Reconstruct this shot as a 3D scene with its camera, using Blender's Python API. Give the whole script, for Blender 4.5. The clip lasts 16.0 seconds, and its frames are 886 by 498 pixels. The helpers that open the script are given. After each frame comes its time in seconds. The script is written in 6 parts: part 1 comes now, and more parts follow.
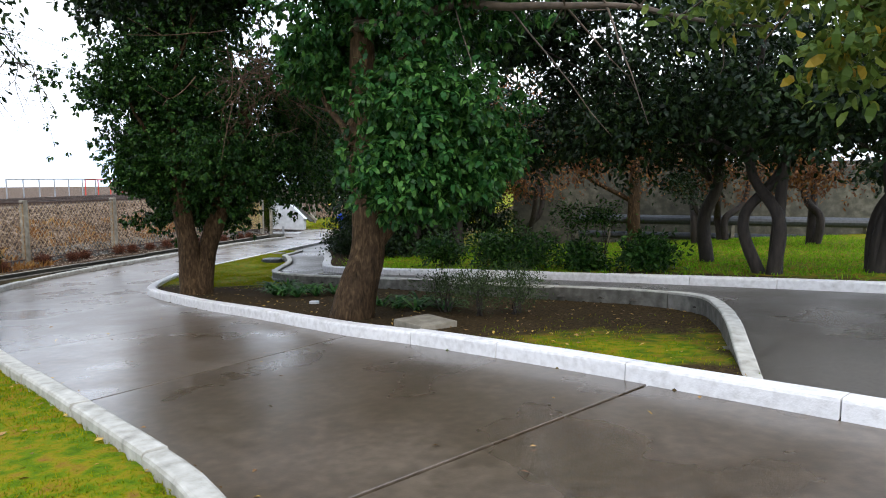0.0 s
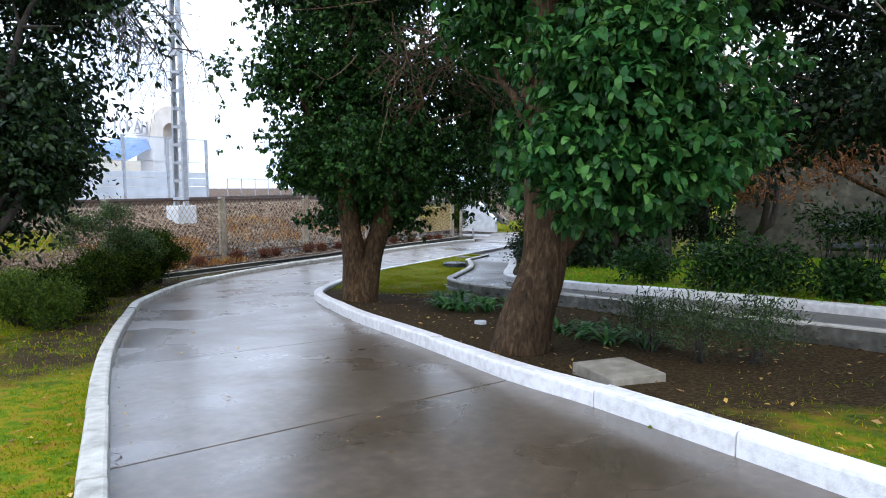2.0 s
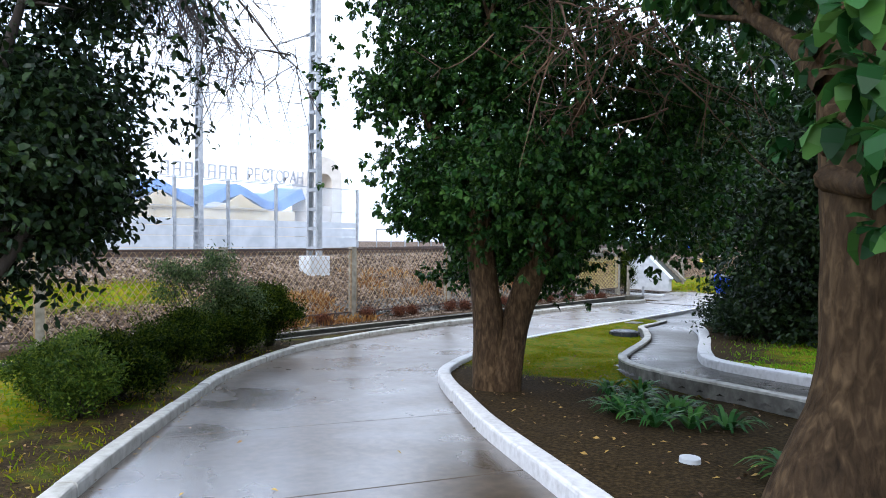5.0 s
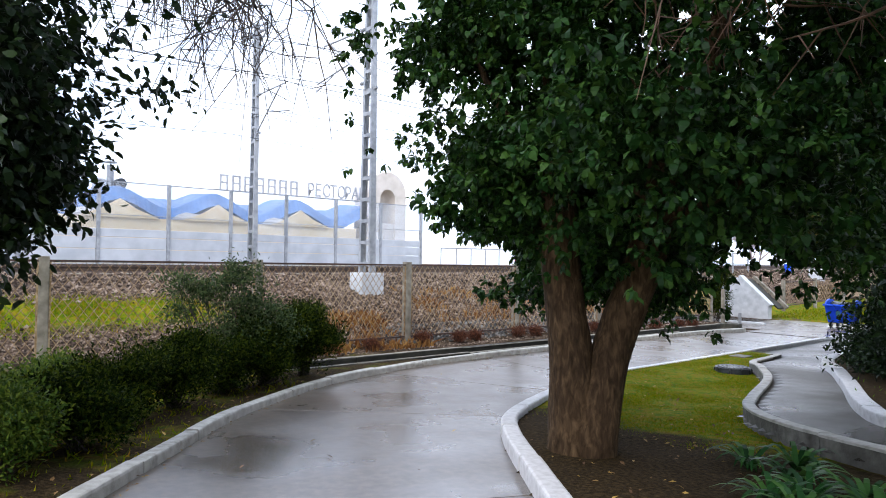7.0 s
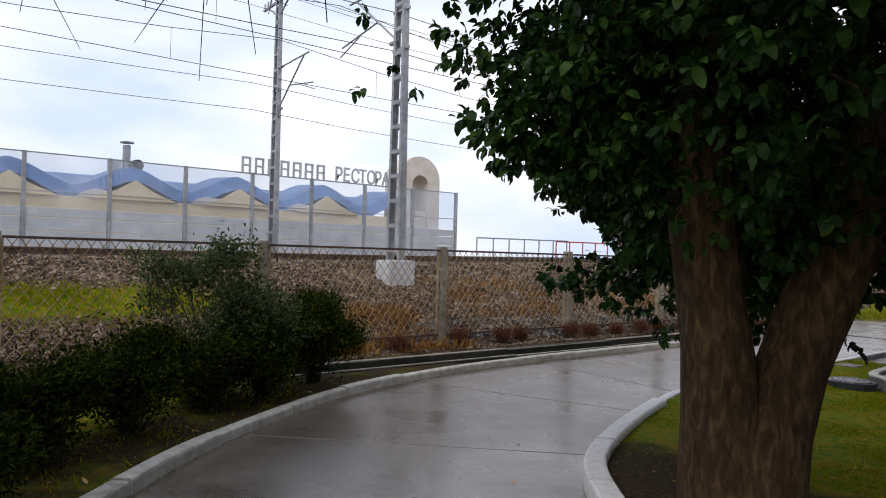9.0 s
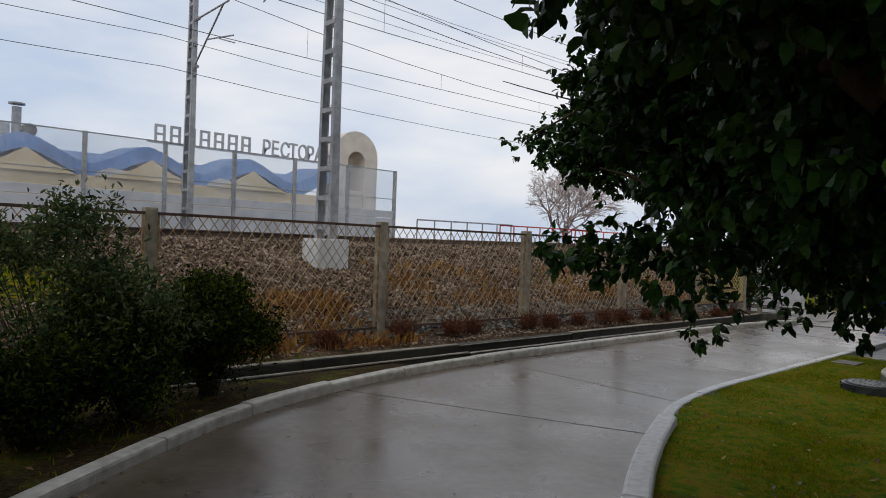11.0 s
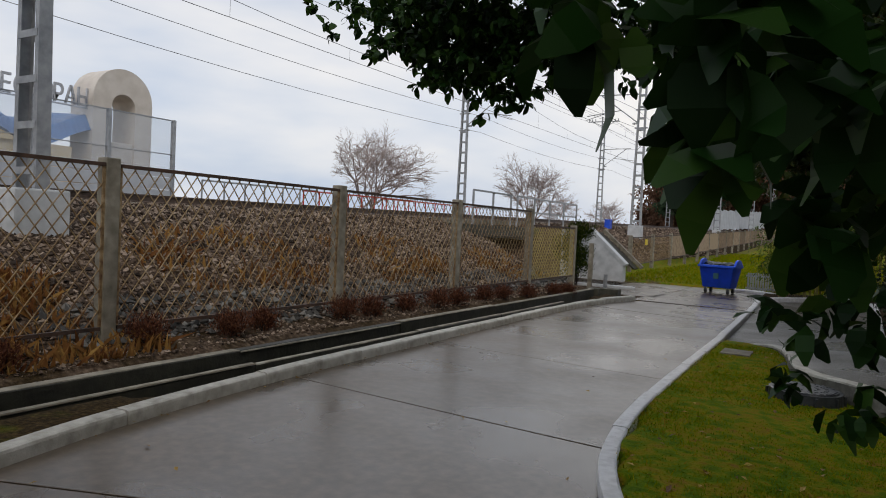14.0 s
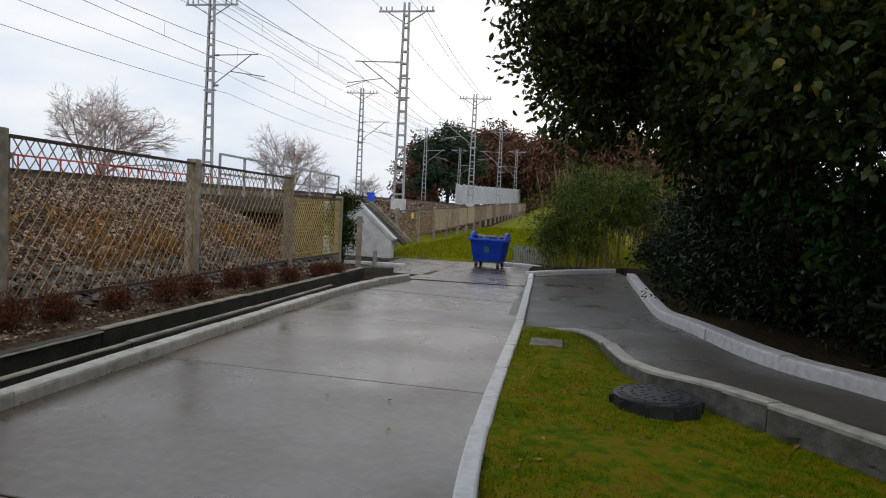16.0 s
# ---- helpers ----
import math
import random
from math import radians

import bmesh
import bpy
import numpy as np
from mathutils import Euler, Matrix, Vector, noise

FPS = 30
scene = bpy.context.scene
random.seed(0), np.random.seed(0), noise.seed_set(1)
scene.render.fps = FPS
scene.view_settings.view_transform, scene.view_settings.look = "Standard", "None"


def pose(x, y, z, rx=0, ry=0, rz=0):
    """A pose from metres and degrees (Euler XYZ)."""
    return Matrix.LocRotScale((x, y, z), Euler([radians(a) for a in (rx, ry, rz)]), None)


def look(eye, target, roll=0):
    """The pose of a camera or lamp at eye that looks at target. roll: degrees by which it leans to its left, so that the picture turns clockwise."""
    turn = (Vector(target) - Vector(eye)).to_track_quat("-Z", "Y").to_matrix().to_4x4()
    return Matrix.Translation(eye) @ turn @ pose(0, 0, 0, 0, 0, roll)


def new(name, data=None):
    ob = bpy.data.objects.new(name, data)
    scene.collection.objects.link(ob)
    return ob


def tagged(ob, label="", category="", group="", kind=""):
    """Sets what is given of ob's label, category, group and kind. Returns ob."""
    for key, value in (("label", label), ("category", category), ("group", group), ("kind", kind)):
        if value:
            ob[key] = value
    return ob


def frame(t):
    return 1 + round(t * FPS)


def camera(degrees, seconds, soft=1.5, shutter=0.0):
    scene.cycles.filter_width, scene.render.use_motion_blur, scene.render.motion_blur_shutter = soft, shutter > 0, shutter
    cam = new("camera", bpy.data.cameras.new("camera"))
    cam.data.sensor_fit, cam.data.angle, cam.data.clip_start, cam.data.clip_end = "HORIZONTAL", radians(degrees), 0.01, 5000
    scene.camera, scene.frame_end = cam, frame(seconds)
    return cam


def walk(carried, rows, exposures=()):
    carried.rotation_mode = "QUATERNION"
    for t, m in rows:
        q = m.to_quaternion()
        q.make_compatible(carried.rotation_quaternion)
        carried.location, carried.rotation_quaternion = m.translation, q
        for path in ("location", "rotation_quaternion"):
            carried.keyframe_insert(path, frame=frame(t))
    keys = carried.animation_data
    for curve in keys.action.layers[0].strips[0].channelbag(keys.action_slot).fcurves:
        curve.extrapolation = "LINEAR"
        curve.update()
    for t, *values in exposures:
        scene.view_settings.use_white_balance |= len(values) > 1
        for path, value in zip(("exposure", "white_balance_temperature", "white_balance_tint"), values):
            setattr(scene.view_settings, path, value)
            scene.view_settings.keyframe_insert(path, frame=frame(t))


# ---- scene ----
cam = camera(66.8, 16.0, soft=1.0)
METRES, EYE, TILT, LEAN, TURN = 20.0, 2.7, 0.0, 0.0, 13.8
EXPOSURES = [(0.0, 1.28, 6600, 12), (1.0, 1.36, 6250, 12), (2.5, 1.5, 6050, 12), (4.0, 1.62, 6050, 12), (6.5, 1.42, 6300, 14), (7.5, 1.24, 6550, 16), (8.5, 0.64, 6900, 17), (10.8, -0.06, 7200, 13), (12.0, -0.14, 7250, 13), (13.5, -0.14, 7250, 13), (14.5, -0.12, 7200, 13), (16.0, 0.04, 7150, 12)]
ROWS = [
    (0.0, 0.0, 0.0, 0.0, -0.03, -5.59, 0.3),
    (0.5, 0.003, 0.0299, -0.0017, 4.92, -5.28, 0.22),
    (1.0, 0.0062, 0.0602, -0.0028, 10.1, -5.47, 0.16),
    (1.5, 0.0021, 0.0895, -0.0052, 14.76, -5.57, 0.09),
    (2.0, -0.0014, 0.1201, -0.0068, 16.83, -5.27, -0.06),
    (2.5, -0.0099, 0.1507, -0.0073, 19.15, -4.74, -0.2),
    (3.0, -0.0182, 0.1797, -0.0078, 21.37, -3.88, -0.29),
    (3.5, -0.0284, 0.2084, -0.0083, 24.03, -3.16, -0.36),
    (4.0, -0.0399, 0.2358, -0.0095, 26.75, -2.22, -0.38),
    (6.5, -0.1054, 0.3758, -0.0213, 34.11, 0.81, -0.7),
    (7.0, -0.124, 0.4022, -0.024, 36.15, 1.18, -0.89),
    (7.5, -0.143, 0.4297, -0.0256, 38.37, 1.47, -0.99),
    (8.0, -0.1653, 0.4523, -0.0279, 40.26, 1.49, -1.05),
    (8.5, -0.1871, 0.4775, -0.0308, 39.68, 1.06, -1.23),
    (11.0, -0.2866, 0.5931, -0.0419, 33.44, -0.35, -2.1),
    (11.5, -0.3035, 0.6206, -0.0434, 31.18, -0.68, -2.2),
    (12.0, -0.3214, 0.6458, -0.045, 30.06, -0.53, -2.28),
    (12.5, -0.3367, 0.673, -0.0466, 27.28, -1.4, -2.44),
    (13.0, -0.3521, 0.7017, -0.0492, 24.24, -1.75, -2.55),
    (13.5, -0.3635, 0.7318, -0.051, 20.85, -1.7, -2.71),
    (14.0, -0.377, 0.7597, -0.0521, 16.84, -1.94, -2.78),
    (14.5, -0.3862, 0.7899, -0.0537, 11.69, -2.02, -2.93),
    (15.0, -0.395, 0.8197, -0.055, 5.33, -2.38, -2.93),
    (15.5, -0.3984, 0.8517, -0.0569, -0.13, -2.65, -2.85),
    (16.0, -0.4009, 0.8833, -0.0578, -3.66, -3.02, -2.73),
]
walk(cam, [(t, pose(0, 0, EYE, TILT, LEAN, TURN) @ pose(METRES * x, METRES * y, METRES * z, 90 + pitch, roll, yaw)) for t, x, y, z, yaw, pitch, roll in ROWS],
     exposures=EXPOSURES)

# ---- world, sun ----
world = bpy.data.worlds.new("overcast")
scene.world = world
world.use_nodes = True
wn, wl = world.node_tree.nodes, world.node_tree.links
wn.clear()
w_out = wn.new("ShaderNodeOutputWorld")
w_bg = wn.new("ShaderNodeBackground")
w_sky = wn.new("ShaderNodeTexSky")
w_sky.sky_type, w_sky.sun_disc = "NISHITA", False
w_sky.sun_elevation, w_sky.sun_rotation = radians(38), radians(150)
w_sky.dust_density = 3.0
w_co = wn.new("ShaderNodeTexCoord")
w_map = wn.new("ShaderNodeMapping")
w_map.inputs["Scale"].default_value = (1.0, 1.0, 3.2)
w_noise = wn.new("ShaderNodeTexNoise")
w_noise.inputs["Scale"].default_value, w_noise.inputs["Detail"].default_value = 1.6, 5.0
w_ramp = wn.new("ShaderNodeValToRGB")
w_ramp.color_ramp.elements[0].position, w_ramp.color_ramp.elements[0].color = 0.39, (4.5, 5.8, 7.9, 1)
w_ramp.color_ramp.elements[1].position, w_ramp.color_ramp.elements[1].color = 0.66, (8.6, 9.0, 9.5, 1)
w_mix = wn.new("ShaderNodeMixRGB")
w_mix.inputs["Fac"].default_value = 0.88
wl.new(w_co.outputs["Generated"], w_map.inputs["Vector"])
wl.new(w_map.outputs["Vector"], w_noise.inputs["Vector"])
wl.new(w_noise.outputs["Fac"], w_ramp.inputs["Fac"])
wl.new(w_sky.outputs["Color"], w_mix.inputs["Color1"])
wl.new(w_ramp.outputs["Color"], w_mix.inputs["Color2"])
wl.new(w_mix.outputs["Color"], w_bg.inputs["Color"])
w_bg.inputs["Strength"].default_value = 0.12
wl.new(w_bg.outputs["Background"], w_out.inputs["Surface"])

sun_data = bpy.data.lights.new("sun", "SUN")
sun_data.energy, sun_data.angle, sun_data.color = 0.7, radians(25), (1.0, 0.97, 0.92)
sun = new("sun", sun_data)
sun.matrix_world = look((0, 0, 0), (-0.5, 0.75, -1.0))


# ---- materials ----
def mat(name, ramp, scale=6.0, detail=6.0, rough=(0.7, 0.9), bump=0.2, bump_scale=40.0, metal=0.0, spec=0.5, big=0.8, big_amount=0.35, per=None, per_amount=0.25, distort=0.0, stretch=None):
    """Noise-coloured surface: ramp of colours by fine noise, shifted by large stains and, if per is given, from piece to piece."""
    m = bpy.data.materials.new(name)
    m.use_nodes = True
    n, l = m.node_tree.nodes, m.node_tree.links
    bs = n["Principled BSDF"]
    co = n.new("ShaderNodeTexCoord")
    a = n.new("ShaderNodeTexNoise")
    a.inputs["Scale"].default_value, a.inputs["Detail"].default_value, a.inputs["Distortion"].default_value = scale, detail, distort
    b = n.new("ShaderNodeTexNoise")
    b.inputs["Scale"].default_value, b.inputs["Detail"].default_value = big, 4.0
    geo = n.new("ShaderNodeNewGeometry")
    where = geo.outputs["Position"]
    if stretch:
        mp = n.new("ShaderNodeMapping")
        mp.inputs["Scale"].default_value = stretch
        l.new(where, mp.inputs["Vector"])
        where = mp.outputs["Vector"]
    for x in (a, b):
        l.new(where, x.inputs["Vector"])
    mx = n.new("ShaderNodeMath")
    mx.operation = "MULTIPLY_ADD"
    mx.inputs[1].default_value = big_amount * 2
    l.new(b.outputs["Fac"], mx.inputs[0])
    sub = n.new("ShaderNodeMath")
    sub.operation = "SUBTRACT"
    sub.inputs[1].default_value = big_amount
    l.new(a.outputs["Fac"], sub.inputs[0])
    l.new(sub.outputs[0], mx.inputs[2])
    fac = mx.outputs[0]
    if per:
        src = n.new("ShaderNodeObjectInfo").outputs["Random"] if per == "object" else geo.outputs["Random Per Island"]
        pm = n.new("ShaderNodeMath")
        pm.operation = "MULTIPLY_ADD"
        pm.inputs[1].default_value = per_amount * 2
        l.new(src, pm.inputs[0])
        ps = n.new("ShaderNodeMath")
        ps.operation = "SUBTRACT"
        ps.inputs[1].default_value = per_amount
        l.new(fac, ps.inputs[0])
        l.new(ps.outputs[0], pm.inputs[2])
        fac = pm.outputs[0]
    cr = n.new("ShaderNodeValToRGB")
    el = cr.color_ramp.elements
    while len(el) < len(ramp):
        el.new(0.5)
    for e, (p, c) in zip(el, ramp):
        e.position, e.color = p, (*c, 1)
    l.new(fac, cr.inputs["Fac"])
    l.new(cr.outputs["Color"], bs.inputs["Base Color"])
    rr = n.new("ShaderNodeMapRange")
    rr.inputs["From Min"].default_value, rr.inputs["From Max"].default_value = 0.35, 0.65
    rr.inputs["To Min"].default_value, rr.inputs["To Max"].default_value = rough
    l.new(b.outputs["Fac"], rr.inputs["Value"])
    l.new(rr.outputs["Result"], bs.inputs["Roughness"])
    bs.inputs["Metallic"].default_value = metal
    bs.inputs["Specular IOR Level"].default_value = spec
    if bump:
        c = n.new("ShaderNodeTexNoise")
        c.inputs["Scale"].default_value, c.inputs["Detail"].default_value = bump_scale, 5.0
        l.new(where, c.inputs["Vector"])
        bp = n.new("ShaderNodeBump")
        bp.inputs["Strength"].default_value, bp.inputs["Distance"].default_value = bump, 0.02
        l.new(c.outputs["Fac"], bp.inputs["Height"])
        l.new(bp.outputs["Normal"], bs.inputs["Normal"])
    return m


def leaf_mat(name, dark, mid, light, rough=0.38, trans=0.25, accent=None, spec=0.16):
    m = bpy.data.materials.new(name)
    m.use_nodes = True
    n, l = m.node_tree.nodes, m.node_tree.links
    bs, out = n["Principled BSDF"], n["Material Output"]
    geo = n.new("ShaderNodeNewGeometry")
    cr = n.new("ShaderNodeValToRGB")
    el = cr.color_ramp.elements
    stops = [(0.0, dark), (0.5, mid), (0.94, light)] + ([(0.975, accent)] if accent else [])
    while len(el) < len(stops):
        el.new(0.5)
    for e, (p, c) in zip(el, stops):
        e.position, e.color = p, (*c, 1)
    l.new(geo.outputs["Random Per Island"], cr.inputs["Fac"])
    l.new(cr.outputs["Color"], bs.inputs["Base Color"])
    bs.inputs["Roughness"].default_value = rough
    bs.inputs["Specular IOR Level"].default_value = spec
    tr = n.new("ShaderNodeBsdfTranslucent")
    hs = n.new("ShaderNodeHueSaturation")
    hs.inputs["Hue"].default_value, hs.inputs["Value"].default_value = 0.47, 1.7
    l.new(cr.outputs["Color"], hs.inputs["Color"])
    l.new(hs.outputs["Color"], tr.inputs["Color"])
    mx = n.new("ShaderNodeMixShader")
    mx.inputs["Fac"].default_value = trans
    l.new(bs.outputs["BSDF"], mx.inputs[1])
    l.new(tr.outputs["BSDF"], mx.inputs[2])
    l.new(mx.outputs["Shader"], out.inputs["Surface"])
    return m


def plain(name, colour, rough=0.5, metal=0.0):
    return mat(name, [(0.3, tuple(c * 0.8 for c in colour)), (0.7, tuple(min(1, c * 1.12) for c in colour))], scale=9, rough=(rough, min(1, rough + 0.15)), bump=0.08, metal=metal)


WET = mat("wet_concrete", [(0.2, (0.042, 0.030, 0.018)), (0.5, (0.076, 0.055, 0.035)), (0.8, (0.124, 0.092, 0.062))], scale=11, detail=8, rough=(0.20, 0.42), bump=0.04, bump_scale=70, big=0.7, big_amount=0.30, per="object", per_amount=0.05, spec=0.9)
wet_film = WET.node_tree.nodes["Principled BSDF"]
wet_film.inputs["Coat Weight"].default_value, wet_film.inputs["Coat Roughness"].default_value, wet_film.inputs["Coat IOR"].default_value = 0.3, 0.24, 1.33
ASPHALT = mat("damp_asphalt", [(0.3, (0.046, 0.040, 0.031)), (0.7, (0.088, 0.078, 0.063))], scale=30, rough=(0.22, 0.5), bump=0.25, bump_scale=160, big=0.7)
WHITE = mat("white_kerb_paint", [(0.16, (0.34, 0.32, 0.29)), (0.28, (0.52, 0.505, 0.49)), (0.6, (0.68, 0.67, 0.66))], scale=14, rough=(0.5, 0.75), bump=0.25, bump_scale=60, big=1.3, big_amount=0.10, per="object", per_amount=0.03)
OLDKERB = mat("worn_kerb_paint", [(0.15, (0.17, 0.16, 0.13)), (0.40, (0.34, 0.325, 0.28)), (0.72, (0.50, 0.485, 0.435))], scale=8, rough=(0.55, 0.8), bump=0.3, bump_scale=70, big=1.1, big_amount=0.18, per="object", per_amount=0.06)
CONC = mat("grey_concrete", [(0.25, (0.12, 0.105, 0.075)), (0.6, (0.25, 0.225, 0.175)), (0.8, (0.36, 0.335, 0.275))], scale=6, rough=(0.7, 0.9), bump=0.4, bump_scale=30, per="object", per_amount=0.1)
DARKCONC = mat("dark_concrete", [(0.25, (0.022, 0.022, 0.014)), (0.55, (0.058, 0.055, 0.038)), (0.8, (0.12, 0.115, 0.085))], scale=5, rough=(0.6, 0.9), bump=0.4, bump_scale=25)
BEDWALL = mat("damp_edging_concrete", [(0.25, (0.045, 0.042, 0.032)), (0.5, (0.10, 0.095, 0.078)), (0.8, (0.20, 0.19, 0.165))], scale=7, rough=(0.6, 0.85), bump=0.5, bump_scale=25, big=1.5)
PALEC = mat("pale_concrete", [(0.25, (0.38, 0.40, 0.41)), (0.7, (0.58, 0.60, 0.61))], scale=4, rough=(0.7, 0.9), bump=0.25)
BARK = mat("bark", [(0.25, (0.016, 0.009, 0.004)), (0.5, (0.052, 0.031, 0.015)), (0.78, (0.135, 0.086, 0.043))], scale=22, detail=10, rough=(0.7, 0.95), bump=1.0, bump_scale=30, distort=0.6, stretch=(1, 1, 0.32), big=2.0, big_amount=0.16, spec=0.15)
DARKBARK = mat("dark_bark", [(0.25, (0.012, 0.009, 0.007)), (0.75, (0.045, 0.034, 0.026))], scale=18, rough=(0.8, 0.95), bump=0.8, bump_scale=30, stretch=(1, 1, 0.25))
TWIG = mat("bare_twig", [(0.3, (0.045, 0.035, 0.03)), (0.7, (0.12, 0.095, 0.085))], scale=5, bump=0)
# pinkish grey, paler than near twigs: distance haze is put into the colour
HAZETWIG = mat("hazed_far_twig", [(0.3, (0.30, 0.235, 0.215)), (0.7, (0.44, 0.37, 0.35))], scale=0.5, bump=0)
RUST = mat("rusty_wire", [(0.25, (0.12, 0.062, 0.028)), (0.5, (0.28, 0.185, 0.09)), (0.75, (0.44, 0.34, 0.21))], scale=14, rough=(0.6, 0.85), bump=0.2, metal=0.2)
DARKRUST = mat("dark_rusty_rail", [(0.25, (0.022, 0.015, 0.011)), (0.7, (0.085, 0.045, 0.028))], scale=10, rough=(0.6, 0.85), bump=0.2)
STEEL = mat("galvanised_steel", [(0.25, (0.22, 0.235, 0.25)), (0.7, (0.40, 0.415, 0.43))], scale=6, rough=(0.45, 0.65), bump=0.1, metal=0.3)
RAIL = mat("railway_rail", [(0.3, (0.05, 0.035, 0.028)), (0.7, (0.13, 0.09, 0.07))], scale=8, rough=(0.4, 0.6), bump=0.1, metal=0.4)
STONE = mat("ballast_stone", [(0.1, (0.022, 0.014, 0.009)), (0.5, (0.095, 0.064, 0.045)), (0.9, (0.34, 0.262, 0.20))], scale=3, rough=(0.7, 0.9), bump=0.3, per="island", per_amount=0.42, big=0.5, big_amount=0.2, spec=0.2)
WIRE = plain("cable", (0.035, 0.037, 0.042), 0.5)
BLUE = mat("blue_plastic", [(0.3, (0.004, 0.065, 0.55)), (0.7, (0.008, 0.10, 0.78))], scale=4, rough=(0.3, 0.5), bump=0.05)
BLACK = mat("black_plastic", [(0.3, (0.014, 0.017, 0.020)), (0.7, (0.040, 0.046, 0.052))], scale=12, rough=(0.3, 0.55), bump=0.15)
RED = plain("red_paint", (0.55, 0.045, 0.03), 0.5)
CREAM = mat("cream_render", [(0.3, (0.70, 0.54, 0.32)), (0.7, (0.80, 0.65, 0.42))], scale=2, rough=(0.8, 0.9), bump=0.1)
CREAMWHITE = mat("pale_arch_render", [(0.3, (0.56, 0.50, 0.43)), (0.7, (0.68, 0.62, 0.55))], scale=2, rough=(0.8, 0.9), bump=0.1)
ROOFBLUE = mat("blue_metal_roof", [(0.3, (0.035, 0.12, 0.30)), (0.7, (0.06, 0.18, 0.42))], scale=2, rough=(0.35, 0.5), bump=0.05)
PANEL = mat("grey_barrier_panel", [(0.3, (0.40, 0.425, 0.45)), (0.7, (0.52, 0.545, 0.57))], scale=1.5, rough=(0.5, 0.6), bump=0.03)
SIGN = plain("sign_letters", (0.42, 0.43, 0.45), 0.5)
LITTER = mat("fallen_leaf", [(0.2, (0.10, 0.045, 0.015)), (0.5, (0.24, 0.13, 0.035)), (0.8, (0.42, 0.27, 0.05))], scale=3, per="island", per_amount=0.35, bump=0, rough=(0.5, 0.7))
DRYBUSH = leaf_mat("russet_shrub_leaf", (0.030, 0.010, 0.006), (0.085, 0.030, 0.015), (0.17, 0.070, 0.032), 0.8, 0.12)
LAWN = leaf_mat("fresh_lawn_blade", (0.06, 0.17, 0.006), (0.10, 0.26, 0.010), (0.16, 0.32, 0.018), 0.8, 0.4, None, 0.03)
# wet moss, taken down to near black so it holds the recess shade too
SHADEMOSS = mat("shaded_wet_moss", [(0.3, (0.010, 0.010, 0.006)), (0.7, (0.030, 0.029, 0.018))], scale=6, rough=(0.5, 0.8), bump=0.5, bump_scale=25)
YELLOWWIRE = mat("yellowed_wire", [(0.25, (0.22, 0.15, 0.03)), (0.5, (0.42, 0.33, 0.09)), (0.75, (0.55, 0.46, 0.18))], scale=14, rough=(0.6, 0.8), bump=0.1)
GRASS = leaf_mat("grass_blade", (0.06, 0.12, 0.002), (0.13, 0.18, 0.003), (0.23, 0.205, 0.005), 0.9, 0.35, (0.26, 0.16, 0.02), 0.03)
DRYGRASS = leaf_mat("dry_grass_blade", (0.12, 0.055, 0.018), (0.21, 0.11, 0.032), (0.31, 0.19, 0.055), 0.8, 0.3, None, 0.05)
LEAF = leaf_mat("camphor_leaf", (0.004, 0.017, 0.003), (0.012, 0.046, 0.008), (0.040, 0.094, 0.015), 0.42, 0.12, None, 0.12)
LEAFNEAR = leaf_mat("fresh_leaf", (0.005, 0.028, 0.006), (0.017, 0.074, 0.015), (0.056, 0.142, 0.026), 0.42, 0.18, None, 0.14)
LEAFYEL = leaf_mat("yellow_green_leaf", (0.03, 0.06, 0.010), (0.07, 0.12, 0.02), (0.15, 0.18, 0.03), 0.4, 0.3, (0.28, 0.20, 0.02))
# near-black green: the deep shade inside the trees is put into the leaf colour
SHADELEAF = leaf_mat("shade_dark_leaf", (0.004, 0.011, 0.004), (0.008, 0.021, 0.007), (0.022, 0.044, 0.010), 0.45, 0.12)
LEAFRED = leaf_mat("autumn_leaf", (0.07, 0.032, 0.015), (0.14, 0.065, 0.025), (0.24, 0.12, 0.03), 0.6, 0.2)
CONIFER = leaf_mat("conifer_spray", (0.003, 0.009, 0.001), (0.010, 0.023, 0.0015), (0.055, 0.076, 0.005), 0.8, 0.08, None, 0.05)
BAMBOO = leaf_mat("bamboo_leaf", (0.016, 0.040, 0.006), (0.045, 0.09, 0.012), (0.12, 0.175, 0.024), 0.45, 0.22, (0.28, 0.20, 0.05))
FARWOOD = leaf_mat("far_russet_wood", (0.085, 0.045, 0.028), (0.14, 0.076, 0.047), (0.20, 0.115, 0.072), 0.9, 0.1)
PINE = leaf_mat("far_pine_needle", (0.016, 0.035, 0.018), (0.03, 0.06, 0.03), (0.05, 0.085, 0.042), 0.8, 0.1)

GLASS = bpy.data.materials.new("barrier_glass")
GLASS.use_nodes = True
gn, gl = GLASS.node_tree.nodes, GLASS.node_tree.links
g_t, g_g, g_m = gn.new("ShaderNodeBsdfTransparent"), gn.new("ShaderNodeBsdfGlossy"), gn.new("ShaderNodeMixShader")
g_d, g_m2 = gn.new("ShaderNodeBsdfDiffuse"), gn.new("ShaderNodeMixShader")
g_t.inputs["Color"].default_value = (0.93, 0.95, 0.97, 1)
g_g.inputs["Roughness"].default_value = 0.05
g_d.inputs["Color"].default_value = (0.62, 0.64, 0.66, 1)
g_m.inputs["Fac"].default_value, g_m2.inputs["Fac"].default_value = 0.06, 0.12
gl.new(g_t.outputs[0], g_m.inputs[1])
gl.new(g_g.outputs[0], g_m.inputs[2])
gl.new(g_m.outputs[0], g_m2.inputs[1])
gl.new(g_d.outputs[0], g_m2.inputs[2])
